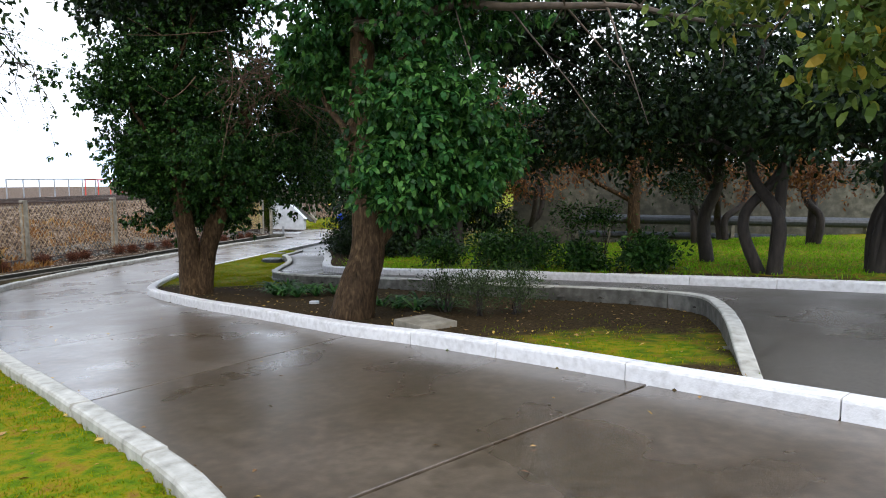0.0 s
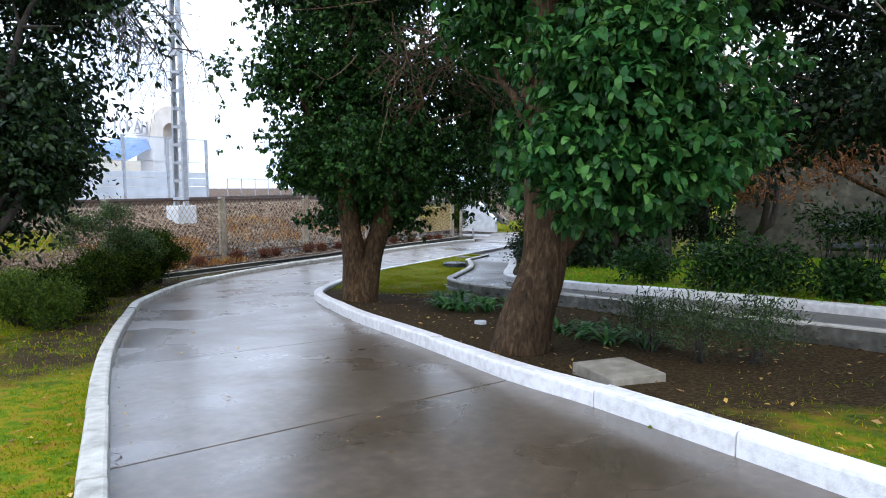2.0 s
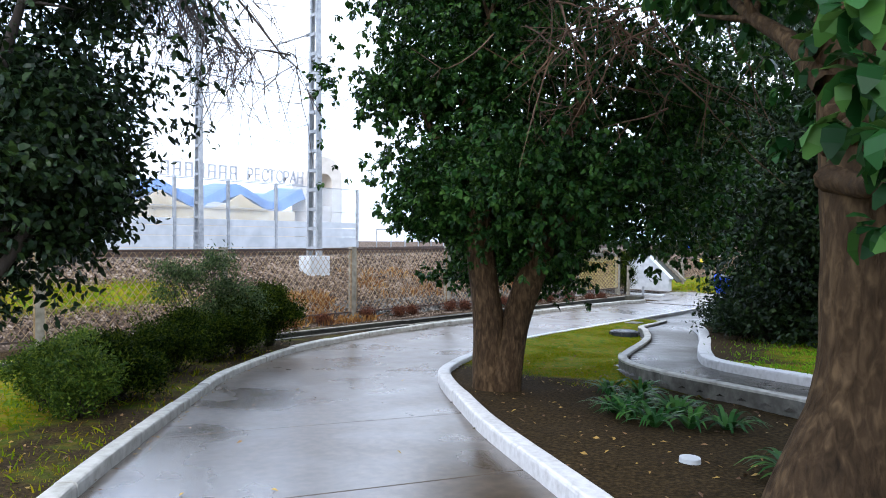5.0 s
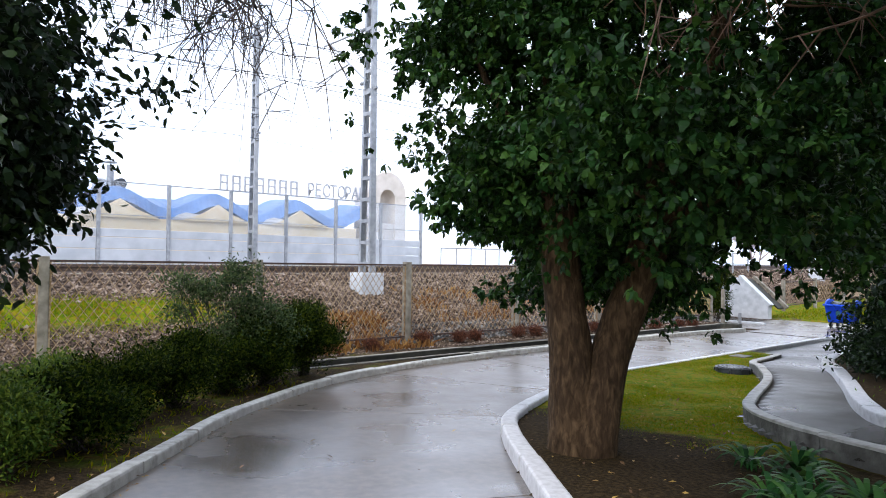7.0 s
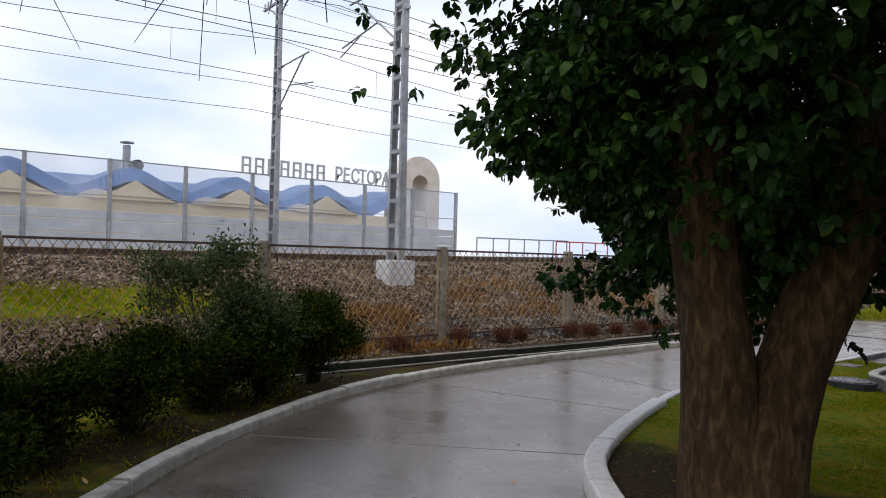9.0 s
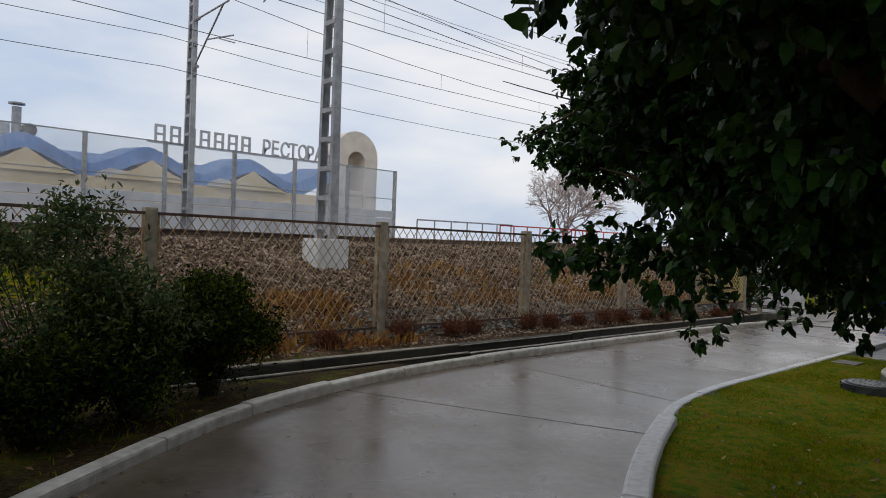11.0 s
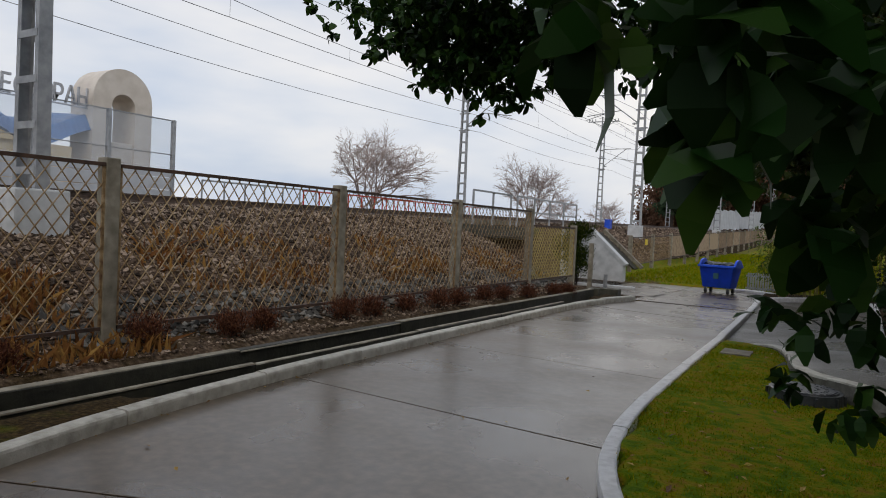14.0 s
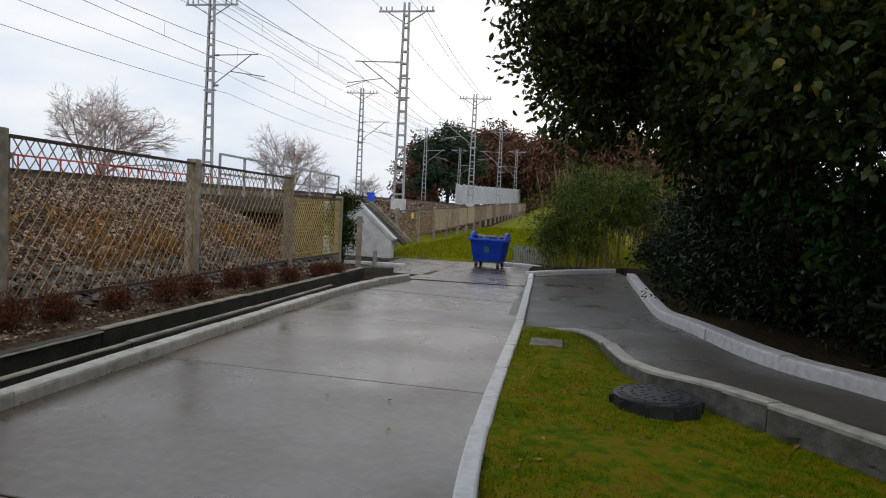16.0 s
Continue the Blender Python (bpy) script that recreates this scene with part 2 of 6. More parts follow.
gl.new(g_m2.outputs[0], gn["Material Output"].inputs["Surface"])


# ---- mesh helpers ----
def mesh_ob(name, verts, faces, material, parent=None, smooth=False):
    me = bpy.data.meshes.new(name)
    me.from_pydata([tuple(v) for v in verts], [], [tuple(f) for f in faces])
    me.materials.append(material)
    if smooth:
        me.polygons.foreach_set("use_smooth", [True] * len(me.polygons))
    me.update()
    ob = new(name, me)
    ob.parent = parent
    return ob


def big_mesh(name, v, f, material, parent=None, smooth=False):
    """A mesh from arrays of vertices and of equal-sided faces, filled quickly."""
    k = f.shape[1]
    me = bpy.data.meshes.new(name)
    me.vertices.add(len(v))
    me.vertices.foreach_set("co", np.asarray(v, np.float32).ravel())
    me.loops.add(f.size)
    me.loops.foreach_set("vertex_index", f.astype(np.int32).ravel())
    me.polygons.add(len(f))
    me.polygons.foreach_set("loop_start", np.arange(0, f.size, k, dtype=np.int32))
    me.polygons.foreach_set("loop_total", np.full(len(f), k, np.int32))
    me.polygons.foreach_set("use_smooth", np.full(len(f), smooth, bool))
    me.materials.append(material)
    me.update(calc_edges=True)
    ob = new(name, me)
    ob.parent = parent
    return ob


def part(name, bm, material, parent=None, label=""):
    me = bpy.data.meshes.new(name)
    bm.to_mesh(me)
    bm.free()
    me.materials.append(material)
    ob = new(name, me)
    ob.parent = parent
    if label:
        ob["label"] = label
    return ob


def thing(name, at=(0, 0, 0), label="", category="", group="", kind="", turn=0.0):
    ob = new(name)
    ob.matrix_basis = pose(*at, 0, 0, turn)
    ob.empty_display_size = 0.2
    return tagged(ob, label, category, group, kind)


def add_box(bm, lo, hi, bevel=0.0):
    lo, hi = Vector(lo), Vector(hi)
    c, d = (lo + hi) / 2, hi - lo
    made = bmesh.ops.create_cube(bm, size=1, matrix=Matrix.Translation(c) @ Matrix.Diagonal((*d, 1)))
    if bevel:
        edges = {e for v in made["verts"] for e in v.link_edges}
        bmesh.ops.bevel(bm, geom=list(edges), offset=bevel, segments=2, affect="EDGES", profile=0.6)
    return bm


def box_bm(lo, hi, bevel=0.0):
    return add_box(bmesh.new(), lo, hi, bevel)


def add_bar(bm, a, b, w, h=None):
    """A square bar from a to b."""
    a, b = Vector(a), Vector(b)
    h = h or w
    d = b - a
    m = Matrix.Translation((a + b) / 2) @ d.to_track_quat("Z", "Y").to_matrix().to_4x4() @ Matrix.Diagonal((w, h, d.length, 1))
    bmesh.ops.create_cube(bm, size=1, matrix=m)
    return bm


def add_rod(bm, a, b, r, sides=8, r2=None):
    a, b = Vector(a), Vector(b)
    d = b - a
    m = Matrix.Translation((a + b) / 2) @ d.to_track_quat("Z", "Y").to_matrix().to_4x4()
    bmesh.ops.create_cone(bm, cap_ends=True, segments=sides, radius1=r, radius2=r if r2 is None else r2, depth=d.length, matrix=m)
    return bm


def curve_points(pts, step=0.25):
    """A smooth curve through the points, as evenly spaced points."""
    p = np.array(pts, float)
    ext = np.vstack([2 * p[0] - p[1], p, 2 * p[-1] - p[-2]])
    out = []
    for i in range(1, len(ext) - 2):
        a, b, c, d = ext[i - 1:i + 3]
        n = max(3, int(np.linalg.norm(c - b) / 0.05))
        t = np.linspace(0, 1, n, endpoint=False)[:, None]
        out.append(0.5 * (2 * b + (c - a) * t + (2 * a - 5 * b + 4 * c - d) * t ** 2 + (3 * b - 3 * c + d - a) * t ** 3))
    q = np.vstack(out + [p[-1:]])
    s = np.r_[0, np.cumsum(np.linalg.norm(np.diff(q, axis=0), axis=1))]
    u = np.linspace(0, s[-1], max(2, int(s[-1] / step) + 1))
    return np.stack([np.interp(u, s, q[:, k]) for k in range(q.shape[1])], 1)


def tube(pts, radii, sides=8, wobble=0.0, rng=None):
    """Vertices and quads of a tapered tube along points."""
    p = np.array(pts, float)
    n = len(p)
    tan = np.gradient(p, axis=0)
    tan /= np.linalg.norm(tan, axis=1)[:, None] + 1e-9
    ref = np.array([0.31, 0.95, 0.05]) if abs(tan[0] @ np.array([0.31, 0.95, 0.05])) < 0.9 else np.array([1.0, 0, 0])
    u = np.cross(tan, ref)
    u /= np.linalg.norm(u, axis=1)[:, None]
    w = np.cross(tan, u)
    ang = np.linspace(0, 2 * math.pi, sides, endpoint=False)
    r = np.array(radii)[:, None] * np.ones((n, sides))
    if wobble:
        r *= 1 + wobble * rng.standard_normal((n, sides))
    v = p[:, None, :] + r[..., None] * (np.cos(ang)[None, :, None] * u[:, None, :] + np.sin(ang)[None, :, None] * w[:, None, :])
    i, j = np.meshgrid(np.arange(n - 1), np.arange(sides), indexing="ij")
    k = (j + 1) % sides
    f = np.stack([i * sides + j, i * sides + k, (i + 1) * sides + k, (i + 1) * sides + j], -1).reshape(-1, 4)
    return v.reshape(-1, 3), f


def join(pieces):
    vs, fs, o = [], [], 0
    for v, f in pieces:
        vs.append(v)
        fs.append(f + o)
        o += len(v)
    return np.vstack(vs), np.vstack(fs)


# ---- plan ----
def ground(x, y):
    """Height of the paved level: a gentle fall towards the level stretch beside the railway."""
    v = (1.224 + 0.051 * np.asarray(x, float) - 0.0385 * np.asarray(y, float)) / 0.06
    return 0.06 * np.logaddexp(0, np.clip(v, -60, 60)) + 0.06 * np.maximum(v - 60, 0)


def sstep(a, b, x):
    t = np.clip((np.asarray(x, float) - a) / (b - a), 0, 1)
    return t * t * (3 - 2 * t)


LEFT = curve_points([(-1.2, -8), (-1.2, -2), (-1.2, 1.0), (-1.45, 2.4), (-2.1, 3.15), (-3.2, 3.93), (-4.75, 4.95), (-7.1, 6.5), (-8.8, 7.72), (-11.2, 9.6), (-12.6, 10.75), (-14.0, 12.3), (-14.85, 13.6), (-15.4, 15.2), (-15.7, 17.0), (-15.85, 20), (-15.88, 24.5), (-15.8, 28.0), (-15.35, 30.2)])
RIGHT = curve_points([(7.5, 0.6), (4.2, 2.9), (1.7, 4.7), (0.6, 5.5), (-0.6, 6.35), (-2.2, 7.4), (-3.2, 7.95), (-5.2, 9.3), (-7.0, 10.5), (-8.3, 11.5), (-9.6, 12.55), (-10.4, 13.4), (-11.22, 14.85), (-11.93, 16.5), (-12.37, 17.8), (-12.55, 20), (-12.6, 25.4), (-12.8, 32.8)])
ISLE = curve_points([(1.2, 5.35), (1.3, 6.5), (1.42, 8.5), (1.25, 9.7), (0.2, 10.65), (-1.6, 11.6), (-4.3, 13.3), (-6.5, 14.4), (-7.55, 15.0), (-8.3, 15.8), (-8.8, 16.9), (-9.7, 19.4), (-10.5, 20.85), (-11.15, 21.9), (-11.4, 23.5), (-11.75, 24.4), (-12.5, 24.4)])
WALL = curve_points([(9, 6.5), (3.8, 9.8), (1.9, 11.0), (-0.8, 12.6), (-2.2, 13.4), (-4.7, 14.6), (-6.7, 15.7), (-7.5, 16.8), (-8.6, 19.4), (-9.4, 21.2), (-9.95, 22.2), (-10.25, 23.5), (-10.42, 25.5), (-10.38, 28), (-10.3, 31), (-10.2, 34.3)])


def inside(poly, x, y):
    x, y = np.asarray(x, float), np.asarray(y, float)
    c = np.zeros(x.shape, bool)
    px, py = poly[:, 0], poly[:, 1]
    j = len(poly) - 1
    for i in range(len(poly)):
        hit = ((py[i] > y) != (py[j] > y)) & (x < (px[j] - px[i]) * (y - py[i]) / (py[j] - py[i] + 1e-12) + px[i])
        c ^= hit
        j = i
    return c


def dist_to(line, x, y):
    x, y = np.asarray(x, float), np.asarray(y, float)
    d = np.full(x.shape, 1e9)
    for p in line[::2]:
        d = np.minimum(d, (x - p[0]) ** 2 + (y - p[1]) ** 2)
    return np.sqrt(d)


def near_index(line, p):
    return int(np.argmin(((line - np.array(p)) ** 2).sum(1)))


def side_shift(line, w):
    """The line moved w metres to the right of its way."""
    t = np.gradient(line, axis=0)
    t /= np.linalg.norm(t, axis=1)[:, None]
    return line + w * np.stack([t[:, 1], -t[:, 0]], 1)


MAIN_POLY = np.vstack([side_shift(LEFT, -0.1), [(-17.5, 31.2), (-24, 32.2), (-24, 37.2), (-13, 37.2)], side_shift(RIGHT, 0.08)[::-1], [(7.5, -8)]])
ISLE_POLY = np.vstack([ISLE, side_shift(RIGHT, 0.1)[near_index(RIGHT, (1.2, 4.9)):near_index(RIGHT, (-12.6, 24.45))][::-1]])
PATH_POLY = np.vstack([side_shift(ISLE, -0.12), [(-12.7, 24.4), (-12.78, 32.8), (-12.3, 34.2), (-10.2, 36.4)], side_shift(WALL, 0.12)[::-1], [(9, 1.0)], side_shift(RIGHT, 0.12)[:near_index(RIGHT, (1.5, 4.8))]])


def lift(x, y):
    """How far the narrow upper path lies above the paved level."""
    return 0.19 * sstep(0.3, 2.2, dist_to(RIGHT, x, y)) * (1 - sstep(23.5, 27.5, y))


def rail_z(y):
    return 2.0 + 0.011 * np.maximum(np.asarray(y, float) - 22, 0)


def terrain(x, y):
    x, y = np.asarray(x, float), np.asarray(y, float)
    g = ground(np.clip(x, -60, 12), np.clip(y, -20, 80))
    z = g + 0.07
    isle = inside(ISLE_POLY, x, y)
    z = np.where((x < 0) & (y < 14), g + 0.07 - 0.055 * (1 - sstep(0.3, 2.5, dist_to(LEFT, x, y))) * sstep(14, 11, y), z)
    z = np.where(isle, g + 0.08 - 0.06 * sstep(0.2, 2.2, dist_to(RIGHT, x, y)), z)
    behind = (~isle) & (x > -10.6) & (y > 5) & inside(np.vstack([WALL, [(-10.2, 80), (60, 80), (60, 7.6)]]), x, y)
    z = np.where(behind, g + lift(x, y) + 0.12, z)
    z = np.where((x < -12.5) | (y > 36.5), z + 0.03 * np.maximum(y - 37.5, 0) * sstep(-26, -16, x), z)
    main = inside(MAIN_POLY, x, y)
    upper = inside(PATH_POLY, x, y) & ~main & ~isle
    z = np.where(main, g - 0.07, z)
    z = np.where(upper, g + lift(x, y) - 0.07, z)
    # railway bank
    top = rail_z(y) - 0.2
    bank = np.interp(-x, [17.5, 18.1, 20.3, 22.0, 22.8], [0.0, 0.09, 0.66, 0.95, 1.0]) * (top - 0.14) + 0.14
    bank = np.where(x < -33, top * (1 - sstep(-36, -44, x)), bank)
    cut = sstep(32.3, 32.9, y) * (1 - sstep(37.0, 40.5, y)) * sstep(-36, -35, x)
    slope_y = np.maximum(sstep(33.2, 30.5, y), sstep(36.5, 40.0, y))
    near_bank = np.where((y > 31.5) & (y < 40) & (x > -33), 0.0 + (bank - 0.0) * slope_y, bank)
    z = np.where(x < -17.1, near_bank, z)
    z = np.where((x < -15.95) & (x > -16.3) & (y > 16.6) & (y < 29.0) & ~main, -0.2, z)
    z = np.where((x < -16.2) & (x > -16.78) & (y > -5) & (y < 31.0) & ~main, -0.34, z)
    return z


# ---- ground sheet ----
def axis(lo, hi, step, far_lo, far_hi):
    core = np.arange(lo, hi, step)
    a = lo - np.geomspace(step, lo - far_lo, 40)[::-1]
    b = hi + np.geomspace(step, far_hi - hi, 40)
    return np.r_[a, core, b]


gx, gy = axis(-19.0, 7.0, 0.14, -900, 900), axis(0.0, 40.0, 0.14, -500, 1500)
GX, GY = np.meshgrid(gx, gy, indexing="ij")
GZ = terrain(GX, GY)
rough_mask = ~(inside(MAIN_POLY, GX, GY) | inside(PATH_POLY, GX, GY))
bumpy = np.array([noise.noise((a * 1.3, b * 1.3, 0)) for a, b in zip(GX.ravel(), GY.ravel())]).reshape(GX.shape)
GZ = GZ + np.where(rough_mask, 0.022 * bumpy, 0)
nx, ny = GX.shape
ii, jj = np.meshgrid(np.arange(nx - 1), np.arange(ny - 1), indexing="ij")
gf = np.stack([ii * ny + jj, (ii + 1) * ny + jj, (ii + 1) * ny + jj + 1, ii * ny + jj + 1], -1).reshape(-1, 4)


def ground_material():
    m = bpy.data.materials.new("ground_cover")
    m.use_nodes = True
    n, l = m.node_tree.nodes, m.node_tree.links
    bs = n["Principled BSDF"]
    geo = n.new("ShaderNodeNewGeometry")

    def noise_node(scale, detail=6.0):
        x = n.new("ShaderNodeTexNoise")
        x.inputs["Scale"].default_value, x.inputs["Detail"].default_value = scale, detail
        l.new(geo.outputs["Position"], x.inputs["Vector"])
        return x.outputs["Fac"]

    def ramp(src, stops):
        r = n.new("ShaderNodeValToRGB")
        el = r.color_ramp.elements
        while len(el) < len(stops):
            el.new(0.5)
        for e, (p, c) in zip(el, stops):
            e.position, e.color = p, (*c, 1)
        l.new(src, r.inputs["Fac"])
        return r.outputs["Color"]

    def mask(attr, jitter, lo, hi):
        a = n.new("ShaderNodeAttribute")
        a.attribute_name = attr
        s = n.new("ShaderNodeMath")
        s.operation = "MULTIPLY_ADD"
        s.inputs[1].default_value = 0.9
        l.new(noise_node(jitter), s.inputs[0])
        l.new(a.outputs["Fac"], s.inputs[2])
        r = n.new("ShaderNodeMapRange")
        r.inputs["From Min"].default_value, r.inputs["From Max"].default_value = lo, hi
        l.new(s.outputs[0], r.inputs["Value"])
        return r.outputs["Result"]

    fine = noise_node(26, 8.0)
    soil = ramp(fine, [(0.3, (0.014, 0.009, 0.004)), (0.5, (0.034, 0.022, 0.009)), (0.72, (0.078, 0.052, 0.022))])
    green = ramp(noise_node(7, 9.0), [(0.26, (0.035, 0.085, 0.002)), (0.44, (0.09, 0.14, 0.003)), (0.56, (0.18, 0.155, 0.005)), (0.72, (0.19, 0.10, 0.02))])
    gravel = ramp(noise_node(16, 9.0), [(0.3, (0.028, 0.018, 0.012)), (0.5, (0.09, 0.06, 0.04)), (0.7, (0.22, 0.16, 0.115))])
    m1, m2 = n.new("ShaderNodeMixRGB"), n.new("ShaderNodeMixRGB")
    l.new(mask("grass_cover", 2.2, 0.75, 1.15), m1.inputs["Fac"])
    l.new(soil, m1.inputs["Color1"])
    l.new(green, m1.inputs["Color2"])
    l.new(mask("gravel_cover", 3.0, 0.75, 1.1), m2.inputs["Fac"])
    l.new(m1.outputs["Color"], m2.inputs["Color1"])
    l.new(gravel, m2.inputs["Color2"])
    l.new(m2.outputs["Color"], bs.inputs["Base Color"])
    bs.inputs["Roughness"].default_value, bs.inputs["Specular IOR Level"].default_value = 0.95, 0.08
    bp = n.new("ShaderNodeBump")
    bp.inputs["Strength"].default_value, bp.inputs["Distance"].default_value = 0.8, 0.03
    l.new(noise_node(38, 6.0), bp.inputs["Height"])
    l.new(bp.outputs["Normal"], bs.inputs["Normal"])
    return m


def covers(x, y):
    """How much grass and how much gravel lies at a place, 0 to 1."""
    isle = inside(ISLE_POLY, x, y)
    green = np.zeros(x.shape)
    green = np.where(isle, np.maximum(sstep(13.6, 15.2, y), 0.75 * np.exp(-((x - 0.2) ** 2 + (y - 7.0) ** 2) / 2.2)), green)
    behind = (x > -10.4) & (y > 8) & ~isle & inside(np.vstack([WALL, [(-10.2, 80), (60, 80), (60, 7.6)]]), x, y)
    green = np.where(behind, 0.95 * sstep(-9.5, -4, x) * (0.3 + 0.7 * sstep(0.3, 1.5, dist_to(WALL, x, y))), green)
    left = (~isle) & (x < 0) & (x > -17.2) & (y < 16) & ~inside(MAIN_POLY, x, y)
    green = np.where(left, 0.3 + 0.7 * np.maximum(sstep(-8.2, -6.4, x), 0.75 * sstep(0.9, 2.0, dist_to(LEFT, x, y)) * sstep(14, 9, y)), green)
    green = np.where((y > 36.8) & (x > -18.5) & (x < -8), 0.9, green)
    green = np.where((x < -17.6) & (y < 14.5), 0.95 * np.exp(-((x + 19.9) / 0.8) ** 2) * sstep(14.5, 12.5, y), green)
    gravel = np.where((x < -17.5) & (y < 45), sstep(-17.5, -18.2, x) * (1 - green), 0.0)
    gravel = np.where((x < -16.3) & (x > -17.6) & (y > 15), 0.45, gravel)
    gravel = np.where(x < -20, 1.0 - green, gravel)
    return green, gravel


GC, VC = covers(GX, GY)
ground_ob = big_mesh("ground", np.stack([GX, GY, GZ], -1).reshape(-1, 3), gf, ground_material(), smooth=True)
for attr_name, values in (("grass_cover", GC), ("gravel_cover", VC)):
    at = ground_ob.data.attributes.new(attr_name, "FLOAT", "POINT")
    at.data.foreach_set("value", values.astype(np.float32).ravel())
tagged(ground_ob, "damp soil, mossy lawn and railway gravel bank", "ground", kind="structure")

# ---- paved path of cast slabs ----
path_ob = thing("road", label="wet grey concrete path cast in broad slabs", category="path", kind="structure")
JOINTS = [((-1.2, -7.8), (7.3, 0.7)), ((-1.75, 2.7), (0.1, 5.5)), ((-4.5, 4.8), (-3.3, 7.9)), ((-7.4, 6.6), (-6.05, 9.6)), ((-9.5, 8.1), (-8.0, 11.1)),
          ((-13.4, 11.2), (-10.8, 13.9)), ((-15.4, 14.9), (-11.9, 16.35)), ((-16, 18.15), (-12.4, 17.9)), ((-16.1, 21.3), (-12.55, 21.1)),
          ((-16.1, 24.6), (-12.7, 24.3)), ((-16.1, 28.0), (-12.8, 27.2))]


def slab(lp, rp, name="slab", material=WET, parent=path_ob, rise=0.0, gap=0.011, across=10, tilt=0.0):
    """A slab between two lines of equally many points, with sides that go down into the joints."""
    k = len(lp)
    u = np.linspace(0, 1, across + 1)
    P = lp[:, None, :] * (1 - u[None, :, None]) + rp[:, None, :] * u[None, :, None]
    P[0] += gap * (P[1] - P[0]) / np.linalg.norm(P[1] - P[0], axis=1)[:, None]
    P[-1] += gap * (P[-2] - P[-1]) / np.linalg.norm(P[-2] - P[-1], axis=1)[:, None]
    Z = ground(P[..., 0], P[..., 1]) + rise + tilt * np.linspace(-1, 1, k)[:, None]
    top = np.concatenate([P, Z[..., None]], -1)
    first, last = top[0].copy(), top[-1].copy()
    top[0, :, 2] -= 0.004
    top[-1, :, 2] -= 0.004
    in0 = top[0] + 0.005 * (top[1] - top[0]) / np.linalg.norm(top[1] - top[0], axis=1)[:, None]
    in1 = top[-1] + 0.005 * (top[-2] - top[-1]) / np.linalg.norm(top[-2] - top[-1], axis=1)[:, None]
    in0[:, 2], in1[:, 2] = first[:, 2], last[:, 2]
    low0, low1 = top[0] - (0, 0, 0.06), top[-1] - (0, 0, 0.06)
    R = np.concatenate([low0[None], top[:1], in0[None], top[1:-1], in1[None], top[-1:], low1[None]])
    r, c = R.shape[:2]
    a, b = np.meshgrid(np.arange(r - 1), np.arange(c - 1), indexing="ij")
    f = np.stack([a * c + b, a * c + b + 1, (a + 1) * c + b + 1, (a + 1) * c + b], -1).reshape(-1, 4)
    return big_mesh(name, R.reshape(-1, 3), f, material, parent, smooth=False)


def stretch(line, p, q, k=12):
    i, j = near_index(line, p), near_index(line, q)
    s = np.linspace(i, j, k)
    n = np.arange(len(line))
    return np.stack([np.interp(s, n, line[:, 0]), np.interp(s, n, line[:, 1])], 1)


L_IN, R_IN = side_shift(LEFT, -0.03), side_shift(RIGHT, 0.03)
TILTS = [0, -0.006, 0.007, -0.004, 0.008, -0.006, 0.005, -0.005, 0.007, -0.004]
for (a0, b0), (a1, b1), tilt in zip(JOINTS[:-1], JOINTS[1:], TILTS):
    slab(stretch(L_IN, a0, a1), stretch(R_IN, b0, b1), tilt=tilt)
slab(stretch(L_IN, (-16.1, 28.0), (-15.5, 30.6)), stretch(R_IN, (-12.8, 27.2), (-12.8, 30.4)))
slab(np.linspace((-15.6, 30.5), (-15.2, 33.6), 8), np.linspace((-12.78, 30.4), (-12.8, 33.3), 8))
slab(np.linspace((-15.2, 33.6), (-15.2, 37.2), 8), np.linspace((-12.8, 33.3), (-12.8, 37.2), 8))
slab(np.linspace((-24, 32.3), (-24, 37.2), 8), np.linspace((-15.22, 31.6), (-15.22, 37.2), 8))


# upper path, one asphalt surface
def area(name, poly, height, material, step=0.16):
    lo, hi = poly.min(0), poly.max(0)
    xs, ys = np.arange(lo[0], hi[0] + step, step), np.arange(lo[1], hi[1] + step, step)
    X, Y = np.meshgrid(xs, ys, indexing="ij")
    cx, cy = X[:-1, :-1] + step / 2, Y[:-1, :-1] + step / 2
    ok = inside(poly, cx, cy)
    Z = height(X, Y)
    a, b = np.nonzero(ok)
    c = X.shape[1]
    f = np.stack([a * c + b, (a + 1) * c + b, (a + 1) * c + b + 1, a * c + b + 1], -1)
    used, inv = np.unique(f, return_inverse=True)
    v = np.stack([X, Y, Z], -1).reshape(-1, 3)[used]
    return big_mesh(name, v, inv.reshape(-1, 4), material, smooth=True)


tagged(area("pavement", PATH_POLY, lambda x, y: ground(x, y) + lift(x, y) + np.where(inside(ISLE_POLY, x, y), -0.1, 0), ASPHALT), "dark damp asphalt footpath between white kerbs", "path", kind="structure")


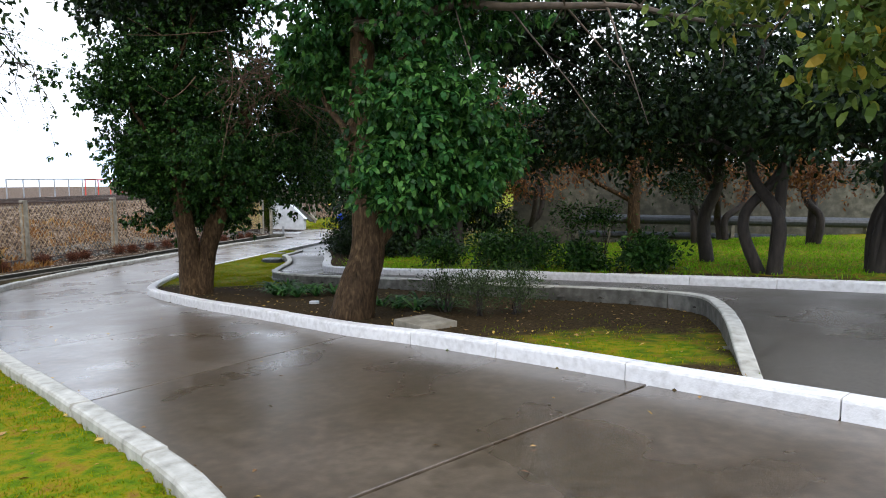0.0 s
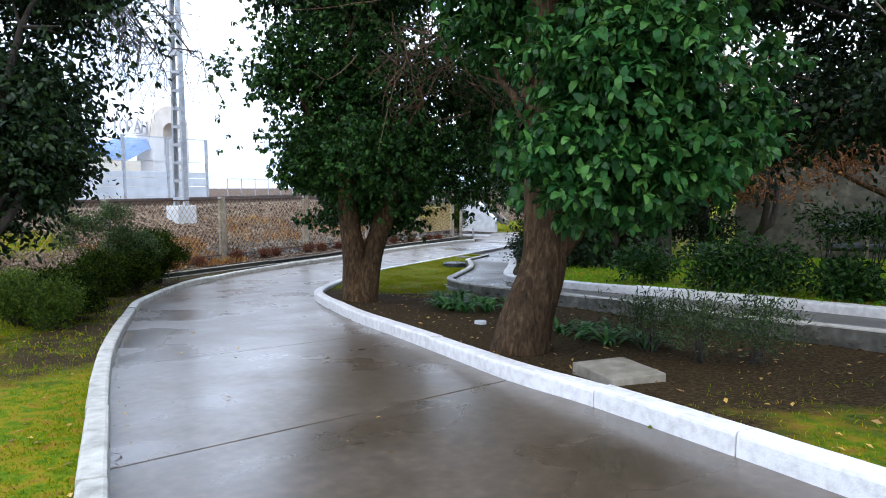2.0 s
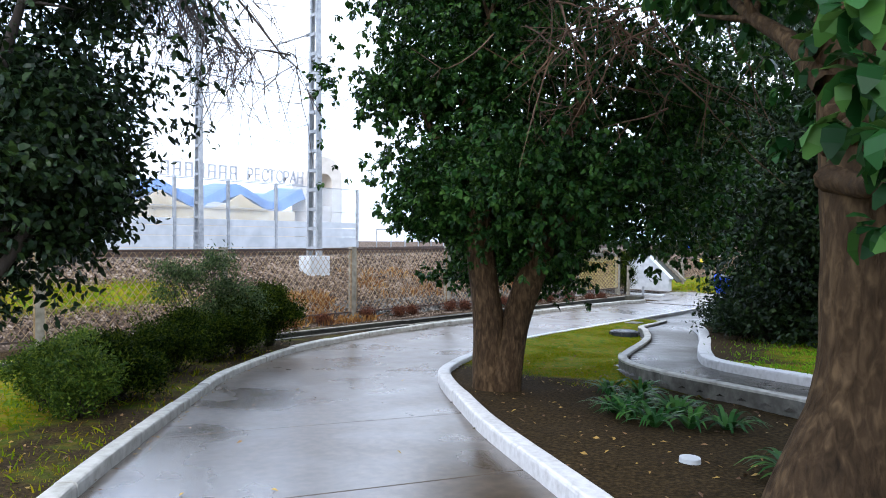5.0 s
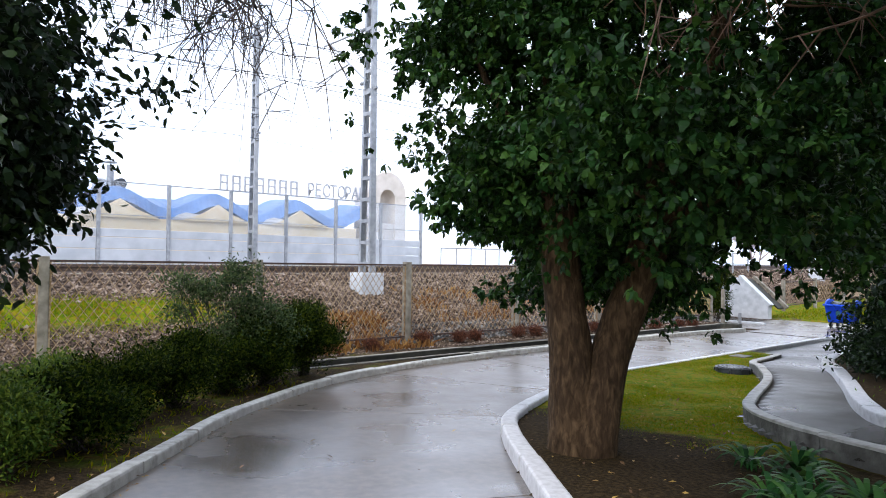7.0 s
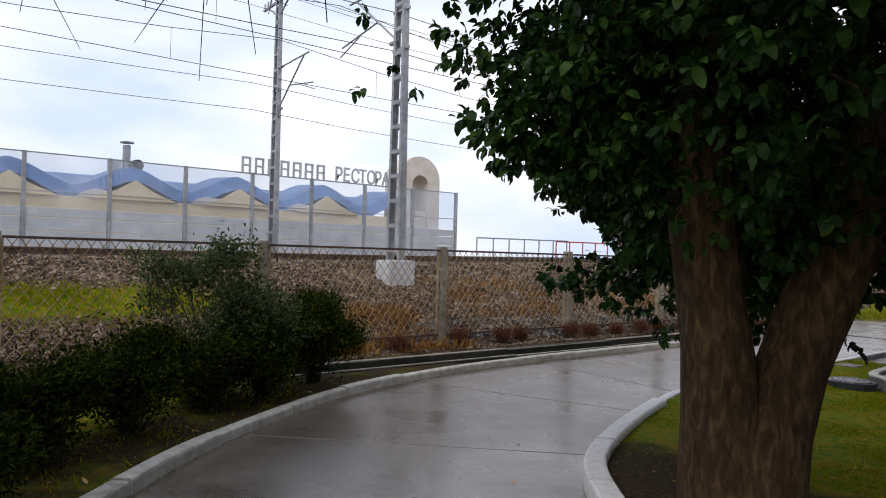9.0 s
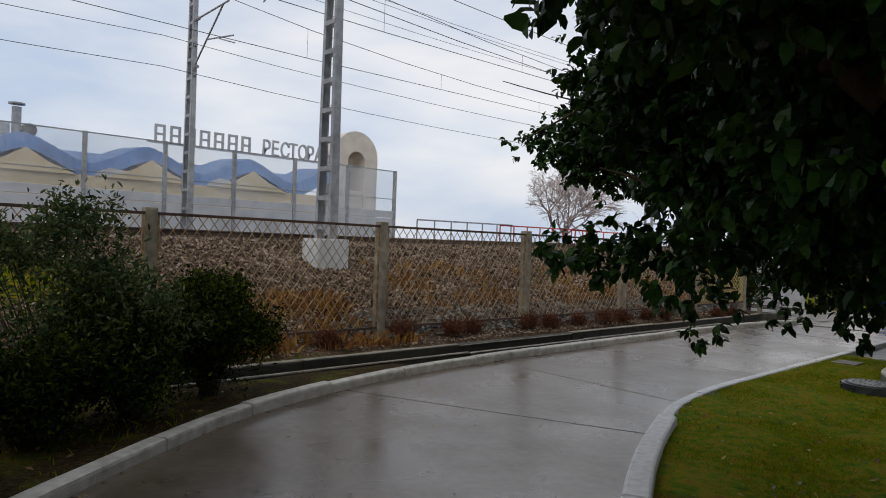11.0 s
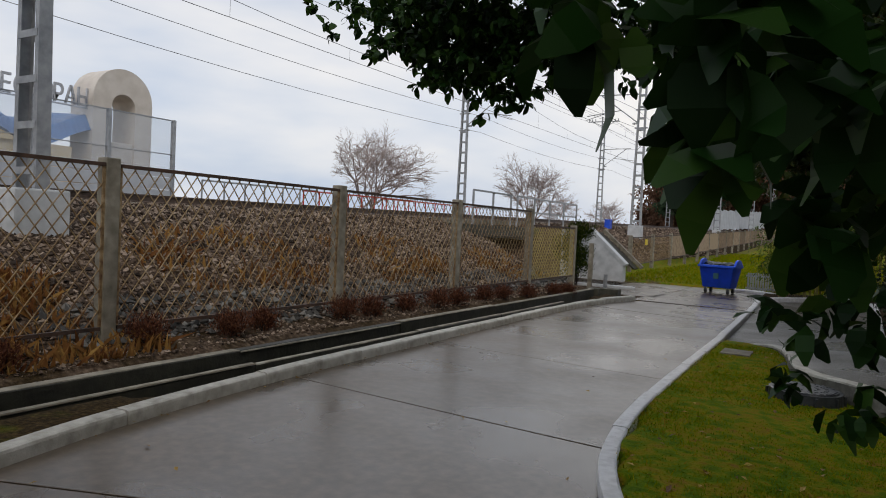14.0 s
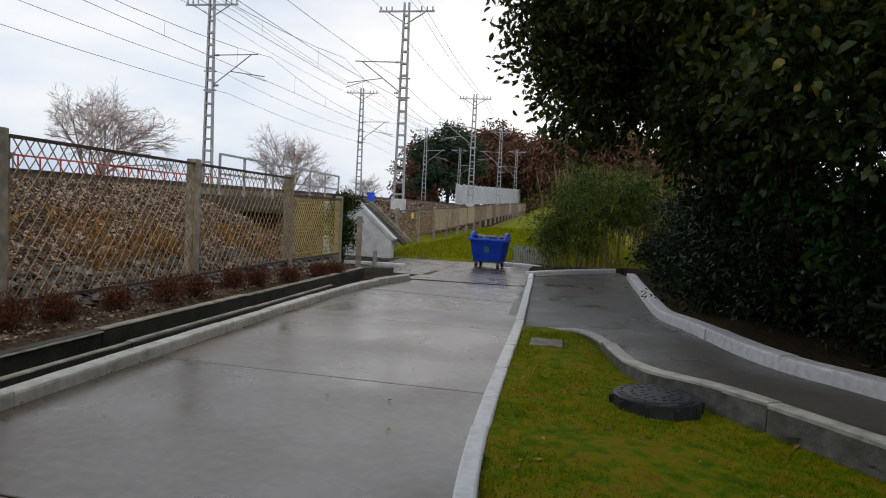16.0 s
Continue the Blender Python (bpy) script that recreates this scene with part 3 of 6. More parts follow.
# ---- kerbs ----
def kerb(name, line, profile, height, material, label, piece=1.5, seed=1):
    """Kerb stones along a line; the profile is (metres to the right, metres up)."""
    rng = np.random.default_rng(seed)
    top = thing(name, label=label, category="kerb", kind="structure")
    t = np.gradient(line, axis=0)
    t /= np.linalg.norm(t, axis=1)[:, None]
    nrm = np.stack([t[:, 1], -t[:, 0]], 1)
    seg = np.linalg.norm(np.diff(line, axis=0), axis=1)
    s = np.r_[0, np.cumsum(seg)]
    n = max(1, int(s[-1] / piece))
    cuts = np.linspace(0, s[-1], n + 1)
    cuts[1:-1] += rng.uniform(-0.25, 0.25, n - 1)
    prof = np.array(profile)
    k = len(prof)
    for a, b in zip(cuts[:-1], cuts[1:]):
        u = np.linspace(a + 0.006, b - 0.006, max(3, int((b - a) / 0.22)))
        x, y = np.interp(u, s, line[:, 0]), np.interp(u, s, line[:, 1])
        mx, my = np.interp(u, s, nrm[:, 0]), np.interp(u, s, nrm[:, 1])
        z = height(x, y)
        dz, dn = rng.normal(0, 0.006), rng.normal(0, 0.006)
        wob = rng.normal(0, 0.0010, (len(u), k))
        V = np.stack([x[:, None] + mx[:, None] * (prof[None, :, 0] + dn + wob), y[:, None] + my[:, None] * (prof[None, :, 0] + dn + wob), z[:, None] + prof[None, :, 1] + dz + wob[:, ::-1]], -1)
        m = len(u)
        i, j = np.meshgrid(np.arange(m - 1), np.arange(k - 1), indexing="ij")
        f = [tuple(q) for q in np.stack([i * k + j, i * k + j + 1, (i + 1) * k + j + 1, (i + 1) * k + j], -1).reshape(-1, 4)]
        f += [tuple(range(k))[::-1], tuple(range((m - 1) * k, m * k))]
        mesh_ob("kerb_stone", V.reshape(-1, 3), f, material, top)
    return top


def kprof(w, h, down, side=1, r=0.03):
    p = [(0, -0.12), (0.004, h - r), (r * 0.35, h - r * 0.3), (r, h), (w - r, h), (w - r * 0.35, h - r * 0.3), (w, h - r), (w, -down)]
    return [(side * a, b) for a, b in p]


kerb("kerb_left", LEFT, kprof(0.17, 0.115, 0.3, -1), ground, OLDKERB, "worn pale painted concrete kerb beside the path", seed=2)
i0 = near_index(RIGHT, (-12.0, 16.5))
kerb("kerb_right", RIGHT[:i0 + 1], kprof(0.20, 0.155, 0.3), ground, WHITE, "thick white painted kerb round the planted island", seed=3)
kerb("kerb_flush", RIGHT[i0:], kprof(0.13, 0.10, 0.3, 1, 0.02), ground, WHITE, "low worn white kerb edge along the lawn", seed=4)
kerb("kerb_island", ISLE, [(0, -0.3), (0, 0.045), (-0.14, 0.045), (-0.14, -0.4)], lambda x, y: ground(x, y) + lift(x, y), BEDWALL, "dark concrete edging that retains the island bed", seed=5, piece=2.2)
kerb("kerb_cap", ISLE, [(0.004, 0.02), (0.004, 0.058), (-0.012, 0.066), (-0.132, 0.066), (-0.146, 0.058), (-0.146, 0.03)], lambda x, y: ground(x, y) + lift(x, y), OLDKERB, "narrow white painted top of the island edging", seed=5, piece=2.2)
kerb("kerb_wall", WALL, kprof(0.24, 0.14, 0.3, 1), lambda x, y: ground(x, y) + lift(x, y), WHITE, "low white painted retaining kerb along the footpath", seed=6)
kerb("kerb_end", curve_points([(-12.75, 33.0), (-11.9, 34.3), (-10.35, 35.9)]), kprof(0.22, 0.12, 0.3, -1), ground, WHITE, "white kerb in front of the bamboo", seed=7)


# ---- trees ----
def leaves(name, blobs, twigs, size, material, parent, seed, per=9, droop=0.35, shell=2.6, spread=0.38, width=0.52, flat=0.45, clump=26, carve=1.15, thin=-0.16, whorl=False, trim=True):
    """A crown of separate leaves on short sprays inside ellipsoids (x, y, z, rx, ry, rz, share)."""
    rng = np.random.default_rng(seed)
    B = np.array(blobs, float)
    pick = rng.choice(len(B), twigs, p=B[:, 6] / B[:, 6].sum())
    d = rng.standard_normal((twigs, 3))
    d /= np.linalg.norm(d, axis=1)[:, None]
    rad = rng.random(twigs) ** (1 / shell)
    lump = np.array([0.85 + 0.45 * noise.noise(Vector(q) * 1.9 + Vector((seed, k, 0))) for q, k in zip(d, pick)])
    base = B[pick, :3] + d * (rad * lump)[:, None] * B[pick, 3:6]
    if clump:
        m = max(4, twigs // clump)
        home = rng.integers(0, m, twigs)
        hub = base[:m][home]
        reach = 0.24 * B[pick[:m]][home, 3:6].mean(1) + 0.05
        off = rng.normal(0, 1, (twigs, 3)) * [1.15, 1.15, 0.62]
        off *= np.minimum(1, 1.75 / (np.linalg.norm(off, axis=1) + 1e-6))[:, None]
        base = np.where((rng.random(twigs) < 0.76)[:, None], hub + off * reach[:, None], base)
        d = np.where(np.linalg.norm(off, axis=1)[:, None] > 0.3, off / (np.linalg.norm(off, axis=1)[:, None] + 1e-6), d)
    if carve:
        # gaps between the sprays: whole pockets of the crown stay empty
        kept = np.array([noise.noise(Vector(q) * carve + Vector((seed * 0.37, 0, 5))) + 0.35 * noise.noise(Vector(q) * carve * 2.7) for q in base]) > thin
        base, d = base[kept], d[kept]
        twigs = len(base)
    out = d * [1, 1, 0.6] + rng.normal(0, 0.5, (twigs, 3)) - [0, 0, droop]
    out /= np.linalg.norm(out, axis=1)[:, None]
    n = twigs * per
    tw = np.repeat(np.arange(twigs), per)
    along = np.tile(np.linspace(0.1, 1, per), twigs) * spread * rng.uniform(0.6, 1.2, n)
    pos = base[tw] + out[tw] * along[:, None] + rng.normal(0, 0.03 + size * 0.35, (n, 3))
    dirs = out[tw] * 0.6 + rng.normal(0, 0.7, (n, 3)) - [0, 0, droop]
    dirs /= np.linalg.norm(dirs, axis=1)[:, None]
    if whorl:
        # leaves stand in drooping whorls round the spray's tip
        axis_ = np.where(np.abs(out[:, 2:3]) < 0.9, np.array([0, 0, 1.0]), np.array([1.0, 0, 0]))
        e1 = np.cross(out, axis_)
        e1 /= np.linalg.norm(e1, axis=1)[:, None]
        e2 = np.cross(out, e1)
        ang = np.tile(np.arange(per) * 2.4, twigs) + rng.normal(0, 0.3, n)
        dirs = e1[tw] * np.cos(ang)[:, None] + e2[tw] * np.sin(ang)[:, None] + out[tw] * 0.45 + rng.normal(0, 0.22, (n, 3)) - [0, 0, 0.6]
        dirs /= np.linalg.norm(dirs, axis=1)[:, None]
        pos = base[tw] + out[tw] * (spread * (0.7 + 0.3 * np.tile(np.linspace(0, 1, per), twigs)))[:, None] + rng.normal(0, 0.012, (n, 3))
    nrm = rng.normal(0, 1, (n, 3)) * (1 - flat) + np.array([0, 0, 1]) * flat
    side = np.cross(dirs, nrm)
    side /= np.linalg.norm(side, axis=1)[:, None] + 1e-9
    up = np.cross(side, dirs)
    ln = size * rng.uniform(0.65, 1.25, n)
    wd = ln * width * rng.uniform(0.8, 1.15, n)
    cup = 0.16 * wd
    shape = [(0.0, -0.07, 0), (0.3, -0.45, 1.2), (0.7, -0.42, 0.6), (1.0, -0.09, -1.6), (1.0, 0.09, -1.6), (0.7, 0.42, 0.6), (0.3, 0.45, 1.2), (0.0, 0.07, 0)]
    V = np.stack([pos + dirs * (ln * a)[:, None] + side * (wd * b)[:, None] + up * (cup * c)[:, None] for a, b, c in shape], 1)
    # leaves over the walked strip are cut back to head height
    if trim:
        V = V[~(inside(MAIN_POLY, pos[:, 0], pos[:, 1]) & (pos[:, 2] < 2.45) & (pos[:, 1] < 14.5))]
    n = len(V)
    o = np.arange(n)[:, None] * 8
    F = np.concatenate([o + [0, 1, 6, 7], o + [1, 2, 5, 6], o + [2, 3, 4, 5]], 1).reshape(-1, 4)
    ob = big_mesh(name, V.reshape(-1, 3), F, material, parent)
    return ob


def limb_paths(root, heads, radius, seed, bend=0.25, twigs=3):
    """Tapered branches from root points to heads, each with side twigs."""
    rng = np.random.default_rng(seed)
    out = []
    for (start, r0), head in zip(root, heads):
        a, b = np.array(start, float), np.array(head, float)
        L = np.linalg.norm(b - a)
        t = np.linspace(0, 1, max(6, int(L / 0.25)))[:, None]
        p = a + (b - a) * t
        k = rng.normal(0, bend, (3, 3))
        p = p + np.sin(t * math.pi) * k[0] * L * 0.25 + np.sin(t * 2 * math.pi) * k[1] * L * 0.12 + np.sin(t * 5 * math.pi) * k[2] * 0.06
        rr = r0 * (1 - t[:, 0]) ** 0.8 + radius
        one = [tube(p, rr, 8 if r0 > 0.05 else 5, 0.04, rng)]
        out.append(one)
        for _ in range(twigs):
            i = rng.integers(len(p) // 3, len(p) - 1)
            d = (p[min(i + 1, len(p) - 1)] - p[i - 1])
            d = d / np.linalg.norm(d) + rng.normal(0, 0.55, 3)
            d /= np.linalg.norm(d)
            ll = rng.uniform(0.25, 0.5) * L * 0.6
            tt = np.linspace(0, 1, 6)[:, None]
            q = p[i] + d * tt * ll + rng.normal(0, 0.05, 3) * tt ** 2 * ll
            one.append(tube(q, rr[i] * 0.6 * (1 - tt[:, 0]) + radius * 0.7, 5))
    return out


def add_limbs(groups, material, parent):
    for g in groups:
        big_mesh("limb", *join(g), material, parent, smooth=True)


def trunk_mesh(name, pts, radii, parent, material=BARK, seed=1, sides=18):
    rng = np.random.default_rng(seed)
    p = curve_points(pts, 0.12)
    s = np.linspace(0, 1, len(p))
    r = np.interp(s, np.linspace(0, 1, len(radii)), radii)
    v, f = tube(p, r, sides)
    c = np.repeat(p, sides, 0)
    k = np.array([1 + 0.16 * noise.noise(Vector((q[0] * 3.2 + seed, q[1] * 3.2, q[2] * 0.9))) + 0.05 * noise.noise(Vector((q[0] * 11, q[1] * 11 + seed, q[2] * 3))) for q in v])
    return big_mesh(name, c + (v - c) * k[:, None], f, material, parent, smooth=True)


def gz(x, y):
    return float(terrain(np.array([x]), np.array([y]))[0])


# the forked tree by the bend
tx, ty = -8.6, 12.65
tz = gz(tx, ty)
forked_tree = thing("tree", (0, 0, 0), "large evergreen tree with a forked brown trunk in the island", "tree", "island trees")
trunk_mesh("trunk", [(tx + 0.02, ty - 0.1, tz - 0.15), (tx, ty - 0.1, tz + 0.2), (tx - 0.03, ty - 0.14, tz + 0.9), (tx - 0.08, ty - 0.18, tz + 1.5), (tx - 0.2, ty - 0.16, tz + 2.4), (tx - 0.3, ty, tz + 4.4)], [0.30, 0.235, 0.20, 0.19, 0.185, 0.15, 0.08], forked_tree, seed=3)
trunk_mesh("trunk", [(tx + 0.12, ty - 0.02, tz - 0.15), (tx + 0.14, ty + 0.0, tz + 0.25), (tx + 0.22, ty + 0.12, tz + 0.9), (tx + 0.35, ty + 0.22, tz + 1.4), (tx + 0.62, ty + 0.28, tz + 2.2), (tx + 1.3, ty + 0.3, tz + 4.2)], [0.27, 0.21, 0.19, 0.185, 0.17, 0.08], forked_tree, seed=8)
heads = [(-9.9, 12.4, 3.4), (-10.4, 14.8, 2.9), (-9.8, 12.2, 4.9), (-7.2, 11.4, 3.6), (-6.3, 12.6, 3.2), (-6.9, 14.9, 3.6), (-8.9, 15.2, 4.4), (-8.0, 12.0, 6.2), (-10.9, 15.0, 1.75), (-13.2, 17.4, 3.6)]
roots = [((tx - 0.38, ty - 0.1, tz + 2.0 + 0.12 * i), 0.07) for i in range(3)] + [((tx + 0.75, ty + 0.1, tz + 2.2 + 0.1 * i), 0.07) for i in range(3)] + [((tx - 0.3, ty, tz + 3.2), 0.06)] * 4
add_limbs(limb_paths(roots, heads, 0.008, 5), BARK, forked_tree)
T1_BLOBS = [(-11.2, 15.6, 2.55, 0.3, 0.3, 0.25, 0.45), (-10.95, 15.35, 2.4, 0.25, 0.3, 0.33, 0.5), (-10.85, 15.9, 2.6, 0.35, 0.4, 0.35, 0.6), (-6.3, 13.2, 4.4, 1.1, 1.1, 0.9, 1.8), (-10.4, 14.7, 2.9, 0.45, 0.5, 0.6, 1.6), (-10.3, 15.3, 2.4, 0.5, 0.5, 0.5, 1.4), (-10.0, 14.2, 2.6, 0.5, 0.5, 0.6, 1.4), (-9.6, 15.0, 2.2, 0.6, 0.6, 0.6, 1.4), (-8.4, 12.9, 4.7, 1.9, 2.2, 2.2, 6), (-9.3, 12.6, 3.5, 0.95, 0.9, 0.9, 1.6), (-9.6, 12.3, 5.0, 0.9, 0.9, 1.1, 1.4), (-9.2, 12.0, 2.9, 0.6, 0.5, 0.55, 0.6), (-7.3, 11.6, 3.3, 1.1, 1.0, 1.0, 1.6), (-6.6, 12.9, 3.1, 1.1, 1.2, 0.95, 1.5),
            (-7.0, 14.6, 3.2, 1.3, 1.3, 1.1, 1.6), (-8.9, 14.6, 3.3, 1.1, 1.2, 1.2, 2.2), (-9.9, 14.8, 2.8, 0.7, 0.9, 0.8, 1.4), (-8.5, 13.4, 2.55, 1.2, 1.2, 0.6, 1.4), (-10.1, 16.2, 2.0, 0.5, 0.6, 0.7, 0.6), (-10.1, 15.9, 3.3, 0.9, 1.0, 0.8, 1.3),
            (-12.0, 16.3, 3.9, 0.8, 0.9, 0.5, 0.9), (-13.5, 17.5, 3.3, 0.85, 0.75, 0.3, 0.6), (-8.6, 12.8, 7.0, 2.0, 2.0, 1.4, 2), (-10.1, 11.85, 4.8, 0.7, 0.6, 0.75, 0.9), (-9.8, 13.7, 3.4, 0.7, 0.7, 0.9, 1.6), (-10.0, 14.7, 4.3, 1.0, 1.0, 0.9, 1.6), (-9.4, 13.3, 2.6, 0.5, 0.6, 0.5, 0.8), (-9.0, 14.0, 2.3, 0.9, 0.9, 0.6, 1.2), (-10.3, 14.0, 2.9, 0.45, 0.45, 0.7, 1.3), (-10.4, 14.7, 3.6, 0.65, 0.65, 0.6, 1.2), (-10.1, 13.6, 2.2, 0.4, 0.4, 0.4, 0.6), (-10.2, 13.9, 3.9, 0.65, 0.65, 0.6, 1.3), (-12.6, 17.0, 3.75, 0.7, 0.6, 0.35, 0.7), (-13.25, 17.5, 2.95, 0.55, 0.45, 0.25, 0.7), (-12.6, 17.4, 3.1, 0.5, 0.4, 0.25, 0.5)]
leaves("crown", T1_BLOBS, 31000, 0.082, LEAF, forked_tree, 11, per=8, spread=0.22, width=0.62, whorl=True, flat=0.7)
# mostly unseen top foliage, added to keep sky light off the leaves below
leaves("upper_crown", [(-8.5, 13.0, 7.7, 2.9, 2.9, 1.2, 3), (-10.6, 14.6, 6.9, 1.6, 1.6, 0.9, 1)], 4200, 0.17, SHADELEAF, forked_tree, 13, carve=0.6)
leaves("hanging_spray", [(-11.04, 13.86, 1.93, 0.14, 0.12, 0.1, 0.5), (-10.86, 13.95, 1.88, 0.16, 0.16, 0.15, 0.6), (-10.68, 14.1, 1.92, 0.18, 0.18, 0.2, 0.6),
                         (-10.7, 14.95, 1.45, 0.22, 0.28, 0.22, 0.6), (-10.95, 15.3, 1.3, 0.2, 0.25, 0.2, 0.5), (-10.6, 15.3, 1.75, 0.35, 0.35, 0.4, 1.6), (-10.35, 15.0, 2.2, 0.4, 0.4, 0.4, 1.6)], 170, 0.088, LEAF, forked_tree, 12, per=8, spread=0.16, width=0.56, clump=14, carve=0, whorl=True, flat=0.7, trim=False)["kind"] = "stuff"

# the leaning tree nearer the start
ux, uy = -3.62, 9.05
uz = gz(ux, uy)
leaning_tree = thing("tree", (0, 0, 0), "evergreen tree with a stout tapering trunk and a low side limb", "tree", "island trees")
trunk_mesh("trunk", [(ux + 0.02, uy - 0.03, uz - 0.15), (ux + 0.05, uy, uz + 0.1), (ux + 0.14, uy + 0.08, uz + 0.55), (ux + 0.22, uy + 0.17, uz + 0.95), (ux + 0.22, uy + 0.22, uz + 1.5), (ux + 0.16, uy + 0.23, uz + 2.6), (ux + 0.2, uy + 0.1, uz + 4.6), (ux + 0.2, uy, uz + 6.2)], [0.32, 0.265, 0.24, 0.225, 0.185, 0.15, 0.12, 0.05], leaning_tree, seed=5)
trunk_mesh("trunk", [(ux + 0.12, uy + 0.05, uz + 0.55), (ux + 0.3, uy + 0.2, uz + 1.05), (ux + 0.7, uy + 0.35, uz + 1.6), (ux + 1.2, uy + 0.5, uz + 2.2), (ux + 1.9, uy + 0.6, uz + 3.0)], [0.17, 0.14, 0.12, 0.09, 0.05], leaning_tree, seed=6, sides=14)
heads = [(-2.5, 8.0, 3.0), (-2.0, 8.4, 3.2), (-2.0, 9.2, 3.1), (-4.6, 10.3, 4.4), (-2.9, 10.4, 3.5), (-3.6, 9.6, 6.0), (-1.4, 8.6, 4.9), (-1.2, 9.2, 3.7)]
roots = [((ux + 0.05, uy + 0.05, uz + 2.0 + 0.15 * i), 0.06) for i in range(8)]
add_limbs(limb_paths(roots, heads, 0.007, 9), BARK, leaning_tree)
T2_BLOBS = [(-3.2, 9.5, 5.4, 1.5, 1.3, 1.5, 4), (-2.45, 7.9, 2.95, 0.5, 0.5, 0.5, 1.3), (-2.0, 8.4, 3.0, 0.6, 0.65, 0.6, 1.8), (-2.2, 8.0, 3.8, 0.7, 0.5, 0.45, 1.0), (-4.3, 10.1, 4.6, 0.65, 0.7, 0.8, 0.8), (-2.6, 10.2, 3.3, 1.1, 0.9, 0.9, 1.6), (-1.8, 9.3, 3.4, 0.7, 0.8, 0.7, 1.2), (-1.6, 8.3, 5.2, 1.3, 1.1, 0.8, 1.4), (-2.7, 9.8, 2.6, 0.7, 0.5, 0.5, 0.8)]
leaves("crown", T2_BLOBS, 8600, 0.112, LEAFNEAR, leaning_tree, 21, per=7, spread=0.2, width=0.56, whorl=True, flat=0.7)
# added above the view as well, so that this crown lies in shade
leaves("upper_crown", [(-3.1, 9.6, 7.3, 2.5, 2.3, 1.1, 3)], 2600, 0.17, SHADELEAF, leaning_tree, 22, carve=0.6)
# brown hanging twigs in the forked tree's crown
rngd = np.random.default_rng(516)
pcs = []
for k in range(70):
    p0 = np.array([-6.25, 11.75, 4.75]) + rngd.normal(0, 1, 3) * [0.5, 0.5, 0.35]
    d = rngd.normal(0, 0.5, 3) - [0, 0, 0.45]
    u = np.linspace(0, 1, 7)[:, None]
    q = p0 + d * u * rngd.uniform(0.5, 1.2) + np.cumsum(rngd.normal(0, 0.025, (7, 3)), 0)
    pcs.append(tube(q, 0.011 * (1 - 0.75 * u[:, 0]), 4))
    for b in range(3):
        i = rngd.integers(1, 6)
        v = np.linspace(0, 1, 4)[:, None]
        pcs.append(tube(q[i] + (rngd.normal(0, 0.25, 3) - [0, 0, 0.12]) * v, 0.006 * (1 - 0.6 * v[:, 0]), 3))
tagged(big_mesh("dead_twig_tuft", *join(pcs), mat("dead_twig", [(0.3, (0.05, 0.024, 0.012)), (0.7, (0.13, 0.07, 0.036))], scale=6, bump=0), forked_tree), kind="stuff")
dead = np.random.default_rng(515)
t = np.linspace(0, 1, 14)[:, None]
q = np.array([-3.4, 9.0, 4.9]) + np.array([4.8, -1.9, -0.75]) * t + np.sin(t * 3.1) * np.array([0, 0, 0.25]) + dead.normal(0, 0.03, (14, 3))
pcs = [tube(q, 0.07 * (1 - t[:, 0]) + 0.012, 7)]
for k in range(16):
    i = dead.integers(4, 13)
    d = dead.normal(0, 0.35, 3) + [0.25, -0.2, -0.1]
    u = np.linspace(0, 1, 6)[:, None]
    pcs.append(tube(q[i] + d * u * dead.uniform(0.8, 1.7) + dead.normal(0, 0.02, (6, 3)) * u, 0.014 * (1 - 0.8 * u[:, 0]), 4))
big_mesh("dead_limb", *join(pcs), mat("dead_wood", [(0.3, (0.045, 0.032, 0.022)), (0.7, (0.11, 0.08, 0.055))], scale=8, bump=0.3), leaning_tree, smooth=True)


def garden_tree(x, y, height, blobs, twigs, size, material, label, seed, r=0.14, lean=(0, 0), stems=1, bark=DARKBARK, group="garden trees", fork=1.6, per=8):
    rng = np.random.default_rng(seed)
    z = gz(x, y)
    top = thing("tree", (0, 0, 0), label, "tree", group)
    for s in range(stems):
        a = rng.uniform(0, 6.28)
        k = 0.0 if stems == 1 else 0.12
        o = np.array([math.cos(a) * k, math.sin(a) * k, 0])
        a += s * 2.1
        sp = np.array([math.cos(a) * 0.55, math.sin(a) * 0.4, 0]) * (stems > 1)
        kink = rng.normal(0, 0.16, 3) * [1, 1, 0]
        p0 = np.array([x, y, z - 0.1]) + o
        trunk_mesh("trunk", [p0, p0 + o + kink * 0.5 + [lean[0] * 0.3, lean[1] * 0.3, 0.5 * fork], p0 + sp - kink + [lean[0], lean[1], fork], p0 + 2 * sp + [lean[0] * 1.3, lean[1] * 1.3, height * 0.8]], [r * 1.35, r, r * 0.8, r * 0.3], top, bark, seed + s, 10)
    hd = [(b[0], b[1], b[2]) for b in blobs]
    rt = [((x + lean[0], y + lean[1], z + fork * rng.uniform(0.8, 1.15)), r * 0.45) for _ in hd]
    add_limbs(limb_paths(rt, hd, 0.006, seed + 50), bark, top)
    leaves("crown", blobs, twigs, size, material, top, seed + 90, per=per)
    return top


